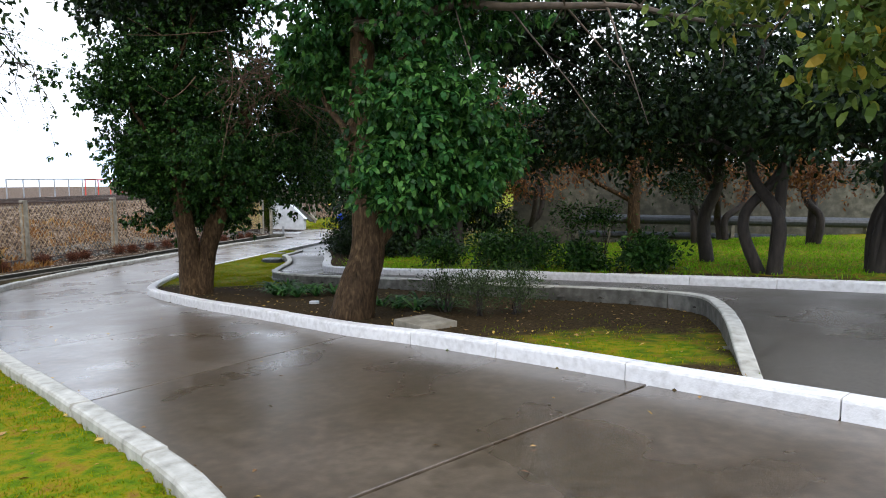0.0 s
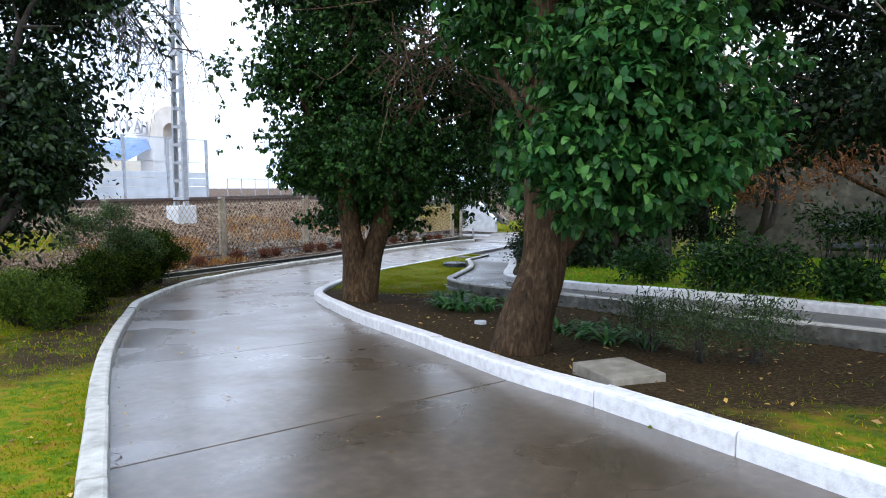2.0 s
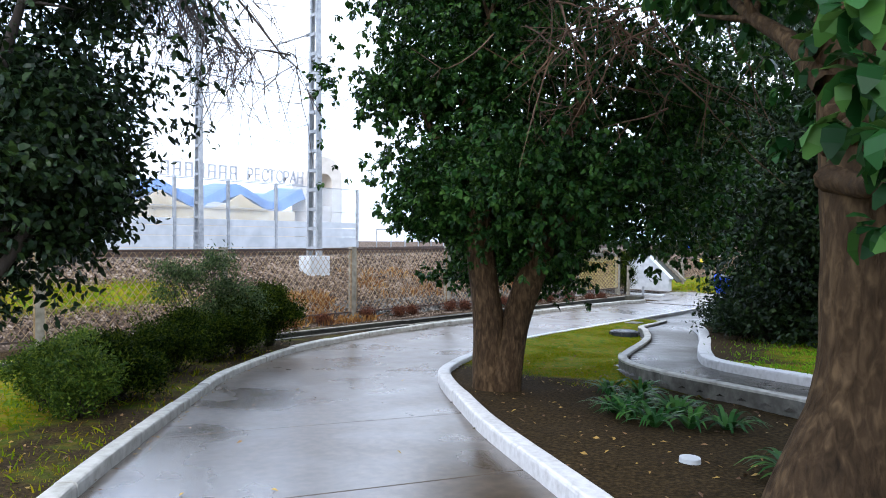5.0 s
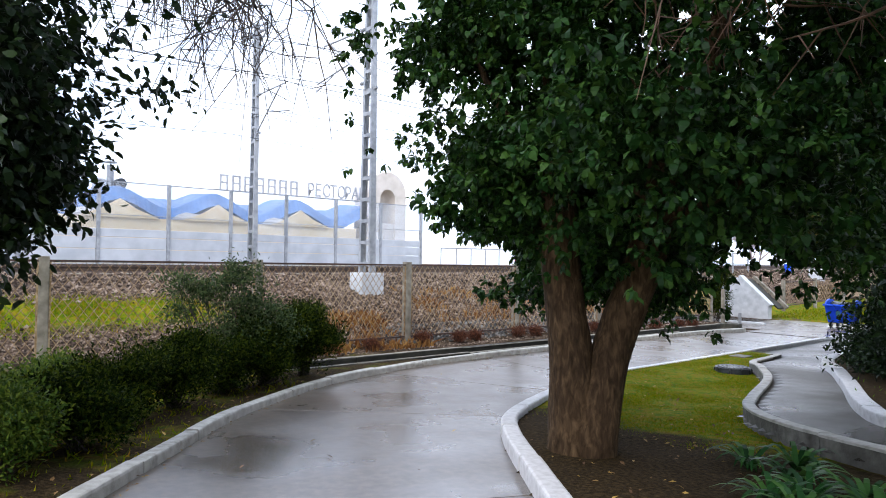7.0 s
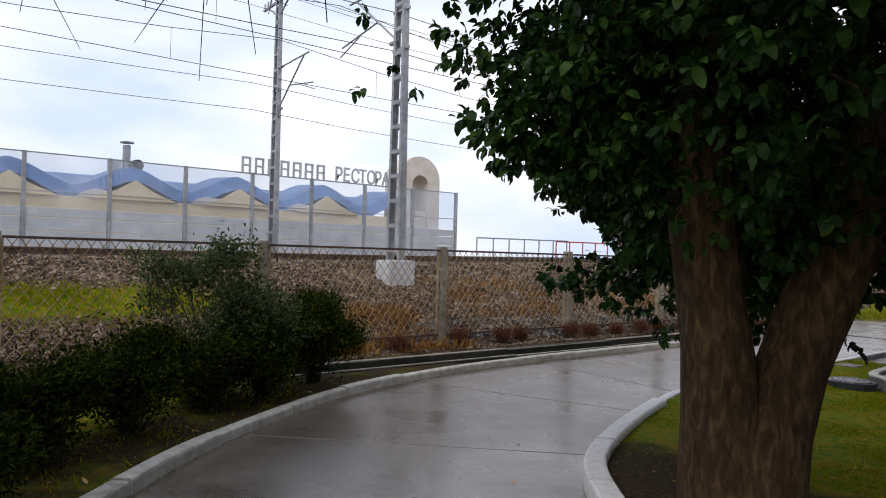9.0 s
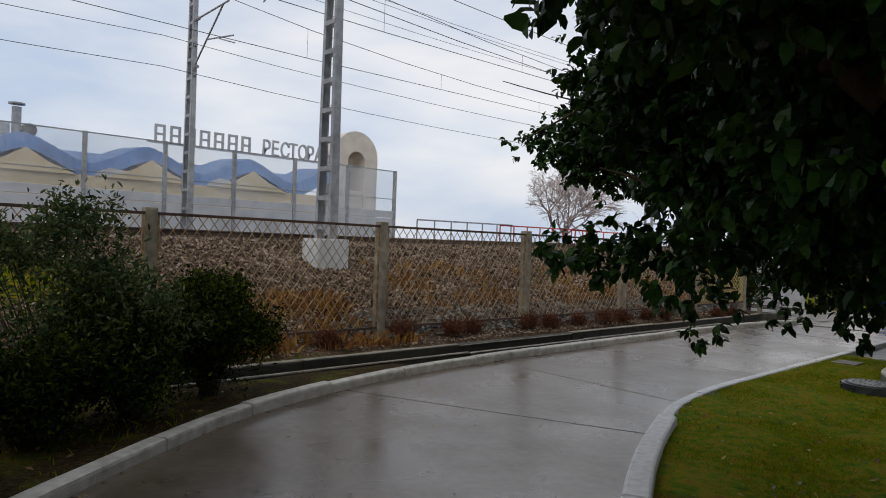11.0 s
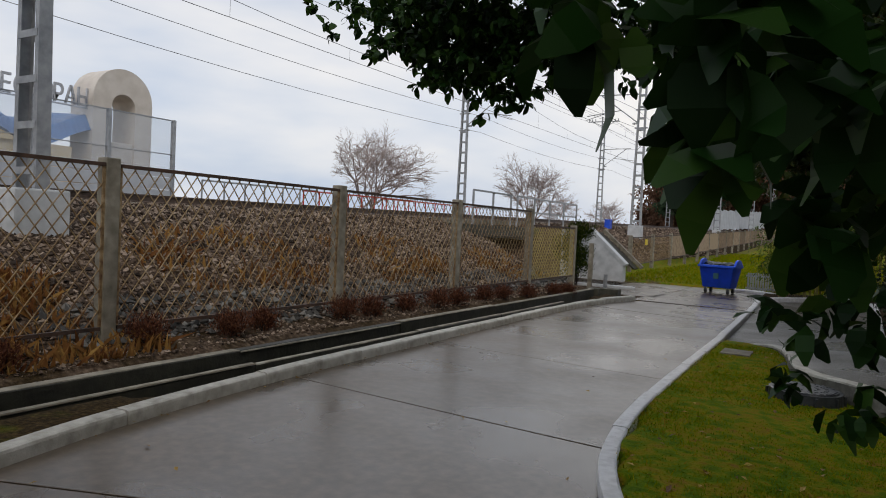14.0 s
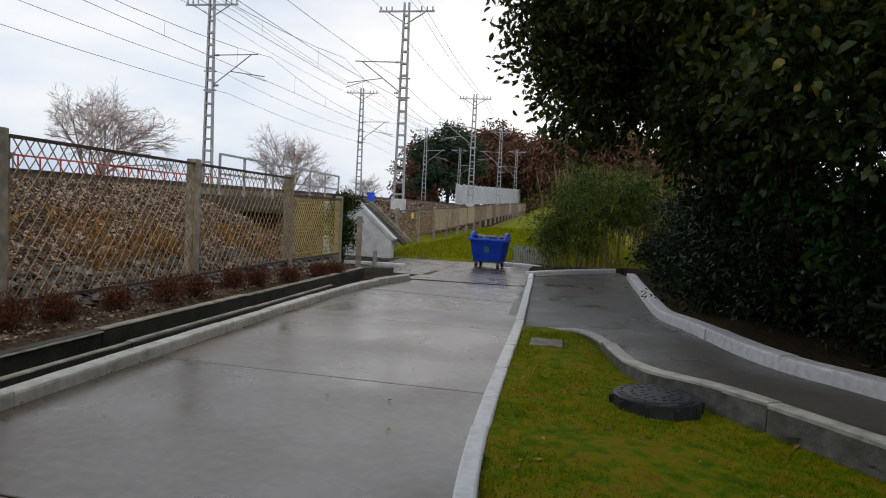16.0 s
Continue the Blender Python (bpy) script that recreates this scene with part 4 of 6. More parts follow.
# tree beside the path on the railway side, with low hanging leaves
garden_tree(-10.2, 6.65, 6.5, [(-10.8, 7.95, 2.95, 0.42, 0.45, 0.8, 1.3), (-10.9, 7.05, 2.0, 0.4, 0.4, 0.45, 0.5), (-10.4, 7.6, 3.6, 0.7, 0.7, 0.9, 1.4), (-10.6, 7.3, 5.2, 1.6, 1.4, 1.9, 4), (-10.7, 7.5, 2.8, 0.72, 0.62, 0.95, 1.4), (-11.0, 7.8, 3.8, 0.55, 0.5, 0.75, 0.9), (-9.9, 7.1, 3.2, 0.9, 0.7, 1.0, 1.4), (-9.4, 7.6, 5.2, 1.2, 1.0, 0.9, 1.2)], 5400, 0.10, SHADELEAF, "dark evergreen tree hanging low beside the path", 31, r=0.16)
# trees over the back lawn
garden_tree(2.55, 11.9, 5.5, [(2.2, 12.0, 4.9, 2.4, 2.2, 1.2, 4), (0.4, 12.9, 3.7, 1.5, 1.3, 0.9, 2), (3.9, 11.6, 4.2, 1.5, 1.5, 1.0, 2), (1.5, 13.5, 3.6, 1.6, 1.2, 0.8, 2)], 3200, 0.12, SHADELEAF, "dark spreading tree with crooked stems behind the kerb", 41, r=0.085, lean=(-0.4, 0), stems=3, fork=2.0)
garden_tree(2.0, 14.6, 6.0, [(1.8, 14.6, 5.0, 2.2, 2.2, 1.4, 3), (-0.4, 14.6, 4.4, 1.6, 1.5, 1.2, 2), (-1.2, 14.0, 3.7, 1.1, 1.0, 0.8, 1), (0.0, 13.6, 5.6, 1.7, 1.1, 0.7, 1.6), (-1.9, 13.6, 5.6, 1.1, 0.9, 0.7, 1.8), (0.6, 13.2, 6.5, 2.4, 1.4, 0.8, 2.2)], 4700, 0.12, SHADELEAF, "dark leafy tree on the back lawn", 42, r=0.11, fork=2.0)
garden_tree(4.1, 11.6, 5.5, [(4.6, 11.4, 4.7, 2.0, 2.0, 1.3, 3), (5.8, 10.6, 4.4, 1.5, 1.5, 1.2, 2), (3.6, 13.5, 4.0, 1.8, 1.5, 1.0, 2), (3.0, 10.9, 3.6, 1.4, 0.9, 0.6, 1.6)], 1900, 0.125, SHADELEAF, "dark spreading tree with crooked stems behind the kerb", 43, r=0.08, lean=(0.4, 0), stems=3, fork=2.0)
garden_tree(0.7, 19.2, 6.0, [(0.6, 19.2, 4.2, 1.8, 1.6, 1.5, 2), (-1.2, 19.6, 3.6, 1.6, 1.6, 1.4, 2)], 1300, 0.09, LEAFRED, "thin tree with russet autumn leaves on the back lawn", 44, r=0.15, fork=1.2, bark=BARK)
for k, (x, y) in enumerate([(-6.9, 21.6), (-5.7, 21.4), (-4.7, 21.0)]):
    garden_tree(x, y, 6.5, [(x, y, 4.6, 1.6, 1.6, 1.9, 3), (x + 0.3, y - 0.6, 3.0, 1.1, 1.0, 0.8, 1)], 1300, 0.10, SHADELEAF, "dark evergreen tree in a row on the back lawn", 51 + k, r=0.2, fork=2.2)
# overhanging branch near the start with fresh leaves
garden_tree(7.2, 7.0, 6.0, [(1.75, 5.7, 4.0, 0.45, 0.5, 0.4, 1.6), (2.3, 5.6, 4.3, 0.8, 0.7, 0.6, 3), (1.5, 6.6, 4.7, 0.8, 0.7, 0.4, 1.5), (3.6, 6.2, 5.0, 1.4, 1.2, 0.9, 2), (6.6, 7.0, 5.2, 1.9, 1.6, 1.1, 2)], 1000, 0.125, LEAFYEL, "tree with glossy yellow-green leaves overhanging the footpath", 61, r=0.16, fork=2.6, bark=BARK)
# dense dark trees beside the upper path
# the last blob of each tree is added overhead only to shade it
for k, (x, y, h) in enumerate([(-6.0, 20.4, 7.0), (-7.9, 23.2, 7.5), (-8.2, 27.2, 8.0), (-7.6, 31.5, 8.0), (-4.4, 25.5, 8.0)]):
    garden_tree(x, y, h, [(x, y, h * 0.62, 2.0, 2.0, h * 0.34, 4), (x - 0.6, y - 0.4, h * 0.3, 1.3, 1.4, 1.2, 2), (x - 0.7, y - 1.0, h * 0.5, 1.5, 1.4, 1.4, 1.6), (x, y - 0.2, 1.2, 1.2, 1.6, 1.0, 1.5), (x - 0.4, y, h * 1.05, 2.6, 2.6, 1.1, 2.5)], 4200, 0.13, SHADELEAF if k != 1 else LEAF, "dense dark evergreen tree beside the footpath", 71 + k, r=0.18, fork=1.8)
garden_tree(-8.9, 24.9, 7.5, [(-10.6, 25.3, 5.0, 1.6, 1.7, 1.6, 3), (-11.6, 26.4, 4.7, 1.2, 1.4, 1.2, 2), (-10.1, 23.0, 3.9, 1.0, 1.2, 1.1, 1.6), (-9.7, 21.6, 3.2, 0.9, 1.0, 1.0, 1.4), (-10.2, 24.8, 3.0, 0.8, 1.1, 0.7, 1.2), (-11.0, 24.5, 6.6, 1.9, 2.0, 1.2, 2), (-11.3, 23.0, 4.4, 0.7, 0.8, 0.5, 1.3), (-10.7, 22.5, 4.3, 0.8, 0.9, 0.6, 1.5), (-9.6, 23.6, 5.6, 1.6, 1.8, 1.4, 3), (-9.2, 22.0, 4.6, 1.2, 1.3, 1.3, 2.4), (-12.0, 25.5, 4.2, 0.9, 1.0, 0.8, 2.5), (-11.5, 25.6, 3.4, 0.8, 0.9, 0.6, 1.8), (-12.1, 24.8, 5.3, 0.9, 1.0, 0.8, 1.8)], 10500, 0.12, leaf_mat("olive_leaf", (0.012, 0.026, 0.006), (0.03, 0.055, 0.012), (0.07, 0.09, 0.02), 0.42, 0.2, (0.16, 0.13, 0.02)), "evergreen tree with olive leaves arching over the footpath", 81, r=0.2, fork=2.3, bark=BARK)
garden_tree(-9.3, 38.5, 7.0, [(-9.6, 38.2, 5.6, 1.9, 1.9, 1.7, 3)], 700, 0.12, LEAFYEL, "tree with thin yellow autumn leaves behind the bamboo", 82, r=0.14, fork=2.6, bark=BARK)


# ---- shrubs ----
def shrub(name, x, y, blobs, twigs, size, material, label, category, seed, group="", stems=6, per=8, width=0.42, spread=0.25, droop=0.0, bark=DARKBARK, clump=26):
    rng = np.random.default_rng(seed)
    z = gz(x, y)
    top = thing(name, (0, 0, 0), label, category, group)
    pcs = []
    for b in blobs:
        for _ in range(stems):
            e = np.array(b[:3]) + rng.normal(0, 0.4, 3) * np.array(b[3:6]) + [x, y, z]
            s = np.array([x, y, z - 0.03]) + rng.normal(0, 0.04, 3) * [1, 1, 0]
            t = np.linspace(0, 1, 6)[:, None]
            pcs.append(tube(s + (e - s) * t + np.sin(t * 3.14) * rng.normal(0, 0.05, 3), 0.012 * (1 - 0.7 * t[:, 0]), 5))
    tagged(big_mesh("stem_tuft", *join(pcs), bark, top, smooth=True), kind="stuff")
    leaves("foliage", [(b[0] + x, b[1] + y, b[2] + z, *b[3:]) for b in blobs], twigs, size, material, top, seed + 7, per=per, droop=droop, spread=spread, width=width, shell=2.0, clump=clump, carve=2.6, thin=-0.3)
    return top


def juniper(x, y, size, label, seed, tall=1.0, twigs=1500, material=CONIFER):
    """An uneven conifer bush: a low skirt and several upswept lobes of different height."""
    rng = np.random.default_rng(seed)
    lobes = [(0, 0, 0.36 * size, 0.4 * size, 0.4 * size, 0.22 * size, 1.6)]
    for i in range(8):
        a, r = i * 2.4 + rng.uniform(-0.4, 0.4), size * rng.uniform(0.12, 0.52)
        h = size * tall * rng.uniform(0.45, 1.0) * (1.05 - 0.5 * r / size)
        lobes.append((r * math.cos(a), r * math.sin(a), h, 0.2 * size, 0.2 * size, 0.24 * size * tall, 0.9))
    return shrub("conifer_bush", x, y, lobes, twigs, 0.05, material, label, "bush", seed, "juniper bushes", width=0.42, spread=0.12, droop=-0.25, per=14, clump=16, stems=3)


FRESHCONIFER = leaf_mat("fresh_conifer_spray", (0.016, 0.042, 0.004), (0.045, 0.088, 0.008), (0.11, 0.155, 0.015), 0.7, 0.2)
for k, (x, y, q) in enumerate([(-15.7, 13.4, 1.15), (-15.15, 12.35, 1.1), (-14.75, 11.4, 0.9), (-13.85, 10.4, 1.05), (-13.1, 9.45, 0.9), (-11.75, 8.75, 0.85)]):
    juniper(x, y, q, "dense dark green juniper bush beside the kerb", 101 + k, twigs=int(1700 * q))
for k, (x, y, q) in enumerate([(-10.95, 8.0, 0.62), (-11.7, 7.95, 0.7), (-12.7, 8.3, 0.75), (-13.7, 8.9, 0.7)]):
    juniper(x, y, q, "low fresh green conifer shrub beside the path", 131 + k, twigs=700, material=FRESHCONIFER)
shrub("conifer_bush", -15.25, 11.75, [(0, 0, 1.0, 0.35, 0.35, 0.5, 1.6), (0.25, 0.3, 1.35, 0.3, 0.3, 0.3, 1.2), (0.1, 0.1, 1.85, 0.3, 0.3, 0.22, 1.2), (-0.4, -0.25, 1.55, 0.3, 0.3, 0.25, 1.0), (-0.75, -0.5, 1.2, 0.28, 0.28, 0.25, 0.9), (-0.5, -0.7, 1.75, 0.2, 0.2, 0.16, 0.5), (0.5, 0.55, 1.1, 0.3, 0.3, 0.35, 1.0)], 900, 0.065, leaf_mat("grey_green_conifer_spray", (0.014, 0.032, 0.008), (0.035, 0.065, 0.02), (0.08, 0.11, 0.035), 0.65, 0.2), "taller feathery green conifer bush with bare inner stems", "bush", 111, "juniper bushes", width=0.36, spread=0.2, droop=-0.1, per=12, clump=14)
shrub("conifer_bush", -18.15, 33.6, [(0, 0, 0.7, 0.38, 0.4, 0.7, 2), (-0.1, 0.3, 1.6, 0.35, 0.4, 0.5, 1.4), (-0.5, 0.8, 1.0, 0.4, 0.4, 0.8, 1)], 900, 0.09, CONIFER, "slim green conifer at the end of the fence", "bush", 112, width=0.26, spread=0.2, droop=-0.5, per=10)
for k, (x, y) in enumerate([(-17.45, 16.1), (-17.6, 17.75), (-17.5, 18.9), (-17.55, 19.5), (-17.5, 21.1), (-17.42, 21.75), (-17.4, 22.75), (-17.3, 23.6), (-17.25, 24.3), (-17.3, 25.5), (-17.2, 26.2), (-17.1, 27.4), (-16.95, 28.6), (-16.85, 29.3), (-17.5, 15.0)]):
    q = 0.95 + 0.45 * ((k * 37) % 10) / 10
    shrub("heather_bush", x, y, [(0, 0, 0.11 * q, 0.17 * q, 0.17 * q, 0.12 * q, 1)], 230, 0.045, DRYBUSH, "low russet brown heather clump in the gravel strip", "bush", 121 + k, "heather clumps", stems=10, per=9, width=0.22, spread=0.09, droop=-0.9, clump=0)
for k, (x, y, s) in enumerate([(-2.3, 13.7, 1.0), (-1.55, 13.5, 1.05), (-0.45, 12.9, 0.6), (0.75, 12.2, 0.75), (-3.6, 14.6, 0.9)]):
    shrub("shrub", x, y + 0.4, [(0, 0, 0.4 * s, 0.5 * s, 0.5 * s, 0.42 * s, 1)], 260, 0.10, LEAF, "rounded dark green shrub behind the white kerb", "bush", 151 + k, "lawn shrubs", per=9)
shrub("shrub", -0.1, 15.2, [(0, 0, 1.0, 0.3, 0.3, 0.35, 1)], 110, 0.08, LEAF, "young bushy shrub with a bare stem on the lawn", "bush", 161, "lawn shrubs")
shrub("shrub", -0.75, 15.3, [(0, 0, 1.05, 0.35, 0.3, 0.4, 1)], 130, 0.08, LEAF, "young bushy shrub with a bare stem on the lawn", "bush", 162, "lawn shrubs")
SAGE = leaf_mat("greyish_shrub_leaf", (0.018, 0.034, 0.012), (0.036, 0.058, 0.022), (0.07, 0.10, 0.04), 0.7, 0.15, None, 0.06)
for k, (x, y) in enumerate([(-2.35, 9.75), (-1.75, 9.35), (-1.25, 9.55)]):
    shrub("shrub", x, y, [(0, 0, 0.42, 0.3, 0.3, 0.3, 1)], 260, 0.05, SAGE, "small twiggy grey-green shrub in the island bed", "bush", 171 + k, "island shrubs", stems=9, per=8, spread=0.2, width=0.25, droop=-0.3)


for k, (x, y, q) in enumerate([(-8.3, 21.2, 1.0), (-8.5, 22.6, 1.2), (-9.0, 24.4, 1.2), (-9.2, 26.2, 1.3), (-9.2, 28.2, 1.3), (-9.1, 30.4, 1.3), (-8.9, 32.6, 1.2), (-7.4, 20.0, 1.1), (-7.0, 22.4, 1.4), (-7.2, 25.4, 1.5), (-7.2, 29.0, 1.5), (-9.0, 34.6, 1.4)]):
    shrub("shrub", x, y, [(0, 0, 0.6 * q, 0.8 * q, 0.9 * q, 0.6 * q, 2), (0.2, 0.3, 1.2 * q, 0.7 * q, 0.8 * q, 0.5 * q, 1), (-0.3, 0, 0.35 * q, 0.6, 0.8, 0.35, 1.2)], 640, 0.10, SHADELEAF, "dark evergreen shrub in the shade beside the footpath", "bush", 201 + k, "shade shrubs", per=9)


def strap_plant(x, y, n, length, seed, label):
    """A clump of arching strap leaves."""
    rng = np.random.default_rng(seed)
    z = gz(x, y)
    V, F = [], []
    for i in range(n):
        a, l, w = rng.uniform(0, 6.28), length * rng.uniform(0.6, 1.1), 0.022
        d = np.array([math.cos(a), math.sin(a), 0])
        sd = np.array([-d[1], d[0], 0])
        t = np.linspace(0, 1, 6)
        h = l * (1.5 * t - 1.25 * t ** 2) * rng.uniform(0.5, 0.9)
        mid = np.array([x, y, z]) + d * (t[:, None] * l * 0.8) + np.array([0, 0, 1]) * h[:, None] + d * 0.03
        ww = w * (1 - t ** 3) + 0.002
        o = len(V) * 1
        V += list(mid - sd * ww[:, None]) + list(mid + sd * ww[:, None])
        F += [(o + j, o + j + 1, o + 7 + j, o + 6 + j) for j in range(5)]
    ob = big_mesh("strap_leaf_plant", np.array(V), np.array(F), LEAFNEAR)
    return tagged(ob, label, "plant", "strap-leaved plants")


for k, (x, y) in enumerate([(-6.3, 12.2), (-6.0, 12.75), (-6.8, 13.3), (-6.5, 12.8), (-5.6, 12.2), (-7.0, 13.8), (-3.3, 10.3), (-2.9, 10.0), (-3.7, 10.6), (-2.6, 10.4), (-4.2, 10.9), (-5.9, 12.0), (-6.6, 12.4), (-7.3, 13.5), (-6.2, 13.1), (-5.3, 12.4), (-3.0, 10.6), (-2.4, 10.0)]):
    strap_plant(x, y, 26, 0.5, 181 + k, "green strap-leaved plant clump in the shaded island bed")


# ---- fence along the railway ----
FX = -17.9
fence = thing("chainlink_fence", label="rusty wire mesh fence on grey concrete posts along the railway", category="fence", kind="structure")
posts = [-6.2, -2.3, 1.6, 5.55, 9.45, 13.45, 17.45, 21.4, 25.25, 29.1, 32.45]
tops = [2.22] * 10 + [1.86]


def fence_post(x, y, z0, z1, parent, w=0.085):
    bm = bmesh.new()
    add_box(bm, (x - w, y - w, z0), (x + w, y + w, z1 + 0.01), 0.015)
    return part("post", bm, CONC, parent)


def mesh_bay(y0, y1, zb, zt, x, parent, pitch=0.17, r=0.007, x1=None, material=RUST):
    """Crossed wires of one bay, bounded by its frame."""
    x1 = x if x1 is None else x1
    pcs, h, w = [], zt - zb, y1 - y0
    k = 1.35
    for sgn in (1, -1):
        c = -h / k
        while c < w:
            ya, za, yb, zb2 = c, 0.0, c + h / k, h
            if ya < 0:
                za, ya = -ya * k, 0.0
            if yb > w:
                zb2, yb = h - (yb - w) * k, w
            if yb - ya > 0.03:
                if sgn < 0:
                    ya, yb = w - ya, w - yb
                p = np.array([[x + (x1 - x) * ya / w + sgn * r, y0 + ya, zb + za], [x + (x1 - x) * yb / w + sgn * r, y0 + yb, zb + zb2]])
                pcs.append(tube(p, [r, r], 4))
            c += pitch
    return big_mesh("wire_mesh", *join(pcs), material, parent)


for y, t in zip(posts, tops):
    fence_post(FX, y, -0.1, t, fence)
for y0, y1, t in zip(posts[:-1], posts[1:], tops[1:]):
    zt, zb = t - 0.07, 0.36
    bm = bmesh.new()
    for a, b in (((FX + 0.06, y0 + 0.09, zt), (FX + 0.06, y1 - 0.09, zt)), ((FX + 0.06, y0 + 0.1, zb), (FX + 0.06, y1 - 0.1, zb))):
        add_bar(bm, a, b, 0.045, 0.04)
    part("panel_frame", bm, DARKRUST, fence)
    for yy in (y0 + 0.1, y1 - 0.1):
        part("panel_upright", add_bar(bmesh.new(), (FX + 0.06, yy, zb + 0.02), (FX + 0.06, yy, zt - 0.02), 0.022, 0.03), RUST, fence, "yellowed rusty angle iron")
    tagged(mesh_bay(y0 + 0.11, y1 - 0.11, zb + 0.02, zt - 0.02, FX + 0.06, fence, 0.17 if y1 < 30 else 0.12, 0.0072, None, RUST if y1 < 30 else YELLOWWIRE), kind="stuff")
fence_post(-17.25, 32.25, -0.1, 1.36, fence, 0.06)

# channel along the gutter
for nm, gx_, gw, zt in (("gutter_wall", -16.7, 0.13, 0.14), ("gutter_edge", -16.27, 0.08, 0.075)):
    g_line = np.array([(gx_, y) for y in np.arange(31.0, -4.0, -0.5)])
    if nm == "gutter_edge":
        g_line = g_line[g_line[:, 1] < 28.0]
    kerb(nm, g_line, [(0, -0.4), (0, zt - 0.01), (0.01, zt), (gw - 0.01, zt), (gw, zt - 0.01), (gw, -0.4)], lambda x, y: np.zeros(np.shape(x)), SHADEMOSS, "wet black mossy wall of a drainage channel", piece=3.0, seed=9)
    kerb(nm + "_top", g_line, [(0.002, zt + 0.001), (0.006, zt + 0.014), (gw - 0.006, zt + 0.014), (gw - 0.002, zt + 0.001)], lambda x, y: np.zeros(np.shape(x)), CONC, "grey concrete edge of a drainage channel", piece=3.0, seed=9)

# bed and floor are coloured near black for the shade down in the channel
tagged(part("gutter_bed", box_bm((-16.265, 16.7, -0.5), (-16.0, 28.4, -0.12)), SHADEMOSS), "wet bed between kerb and channel edge, black with recess shade", "drain", kind="structure")
tagged(part("gutter_floor", box_bm((-16.69, -4.0, -0.5), (-16.36, 31.0, -0.24)), SHADEMOSS), "wet floor of the drainage channel, darkened with recess shade", "drain", kind="structure")

# ---- railway ----
for k, x in enumerate((-24.0, -28.2)):
    track = thing("railway_track", label="rusty railway track on concrete sleepers", category="railway", group="railway tracks")
    for s in (-0.76, 0.76):
        ys = np.linspace(-60, 260, 81)
        prof = [(-0.07, -0.17), (-0.07, -0.15), (-0.01, -0.13), (-0.01, -0.04), (-0.035, -0.03), (-0.035, 0.0), (0.035, 0.0), (0.035, -0.03), (0.01, -0.04), (0.01, -0.13), (0.07, -0.15), (0.07, -0.17)]
        V = np.array([[(x + s + a, y, float(rail_z(y)) + b) for a, b in prof] for y in ys]).reshape(-1, 3)
        m = len(prof)
        F = np.array([(i * m + j, i * m + j + 1, (i + 1) * m + j + 1, (i + 1) * m + j) for i in range(len(ys) - 1) for j in range(m - 1)])
        big_mesh("rail", V, F, RAIL, track)
    base = box_bm((-1.3, -0.12, -0.1), (1.3, 0.12, 0.08), 0.02)
    sleeper_me = bpy.data.meshes.new("sleeper")
    base.to_mesh(sleeper_me)
    base.free()
    sleeper_me.materials.append(CONC)
    for i in range(120):
        y = -10 + i * 0.6
        ob = new("sleeper", sleeper_me)
        ob.parent = track
        ob.location = (x, y, float(rail_z(y)) - 0.25)


bm = box_bm((-0.5, -0.006, -0.05), (0.5, 0.006, 0.05))
BATTEN = bpy.data.meshes.new("batten")
bm.to_mesh(BATTEN)
bm.free()
BATTEN.materials.append(STEEL)


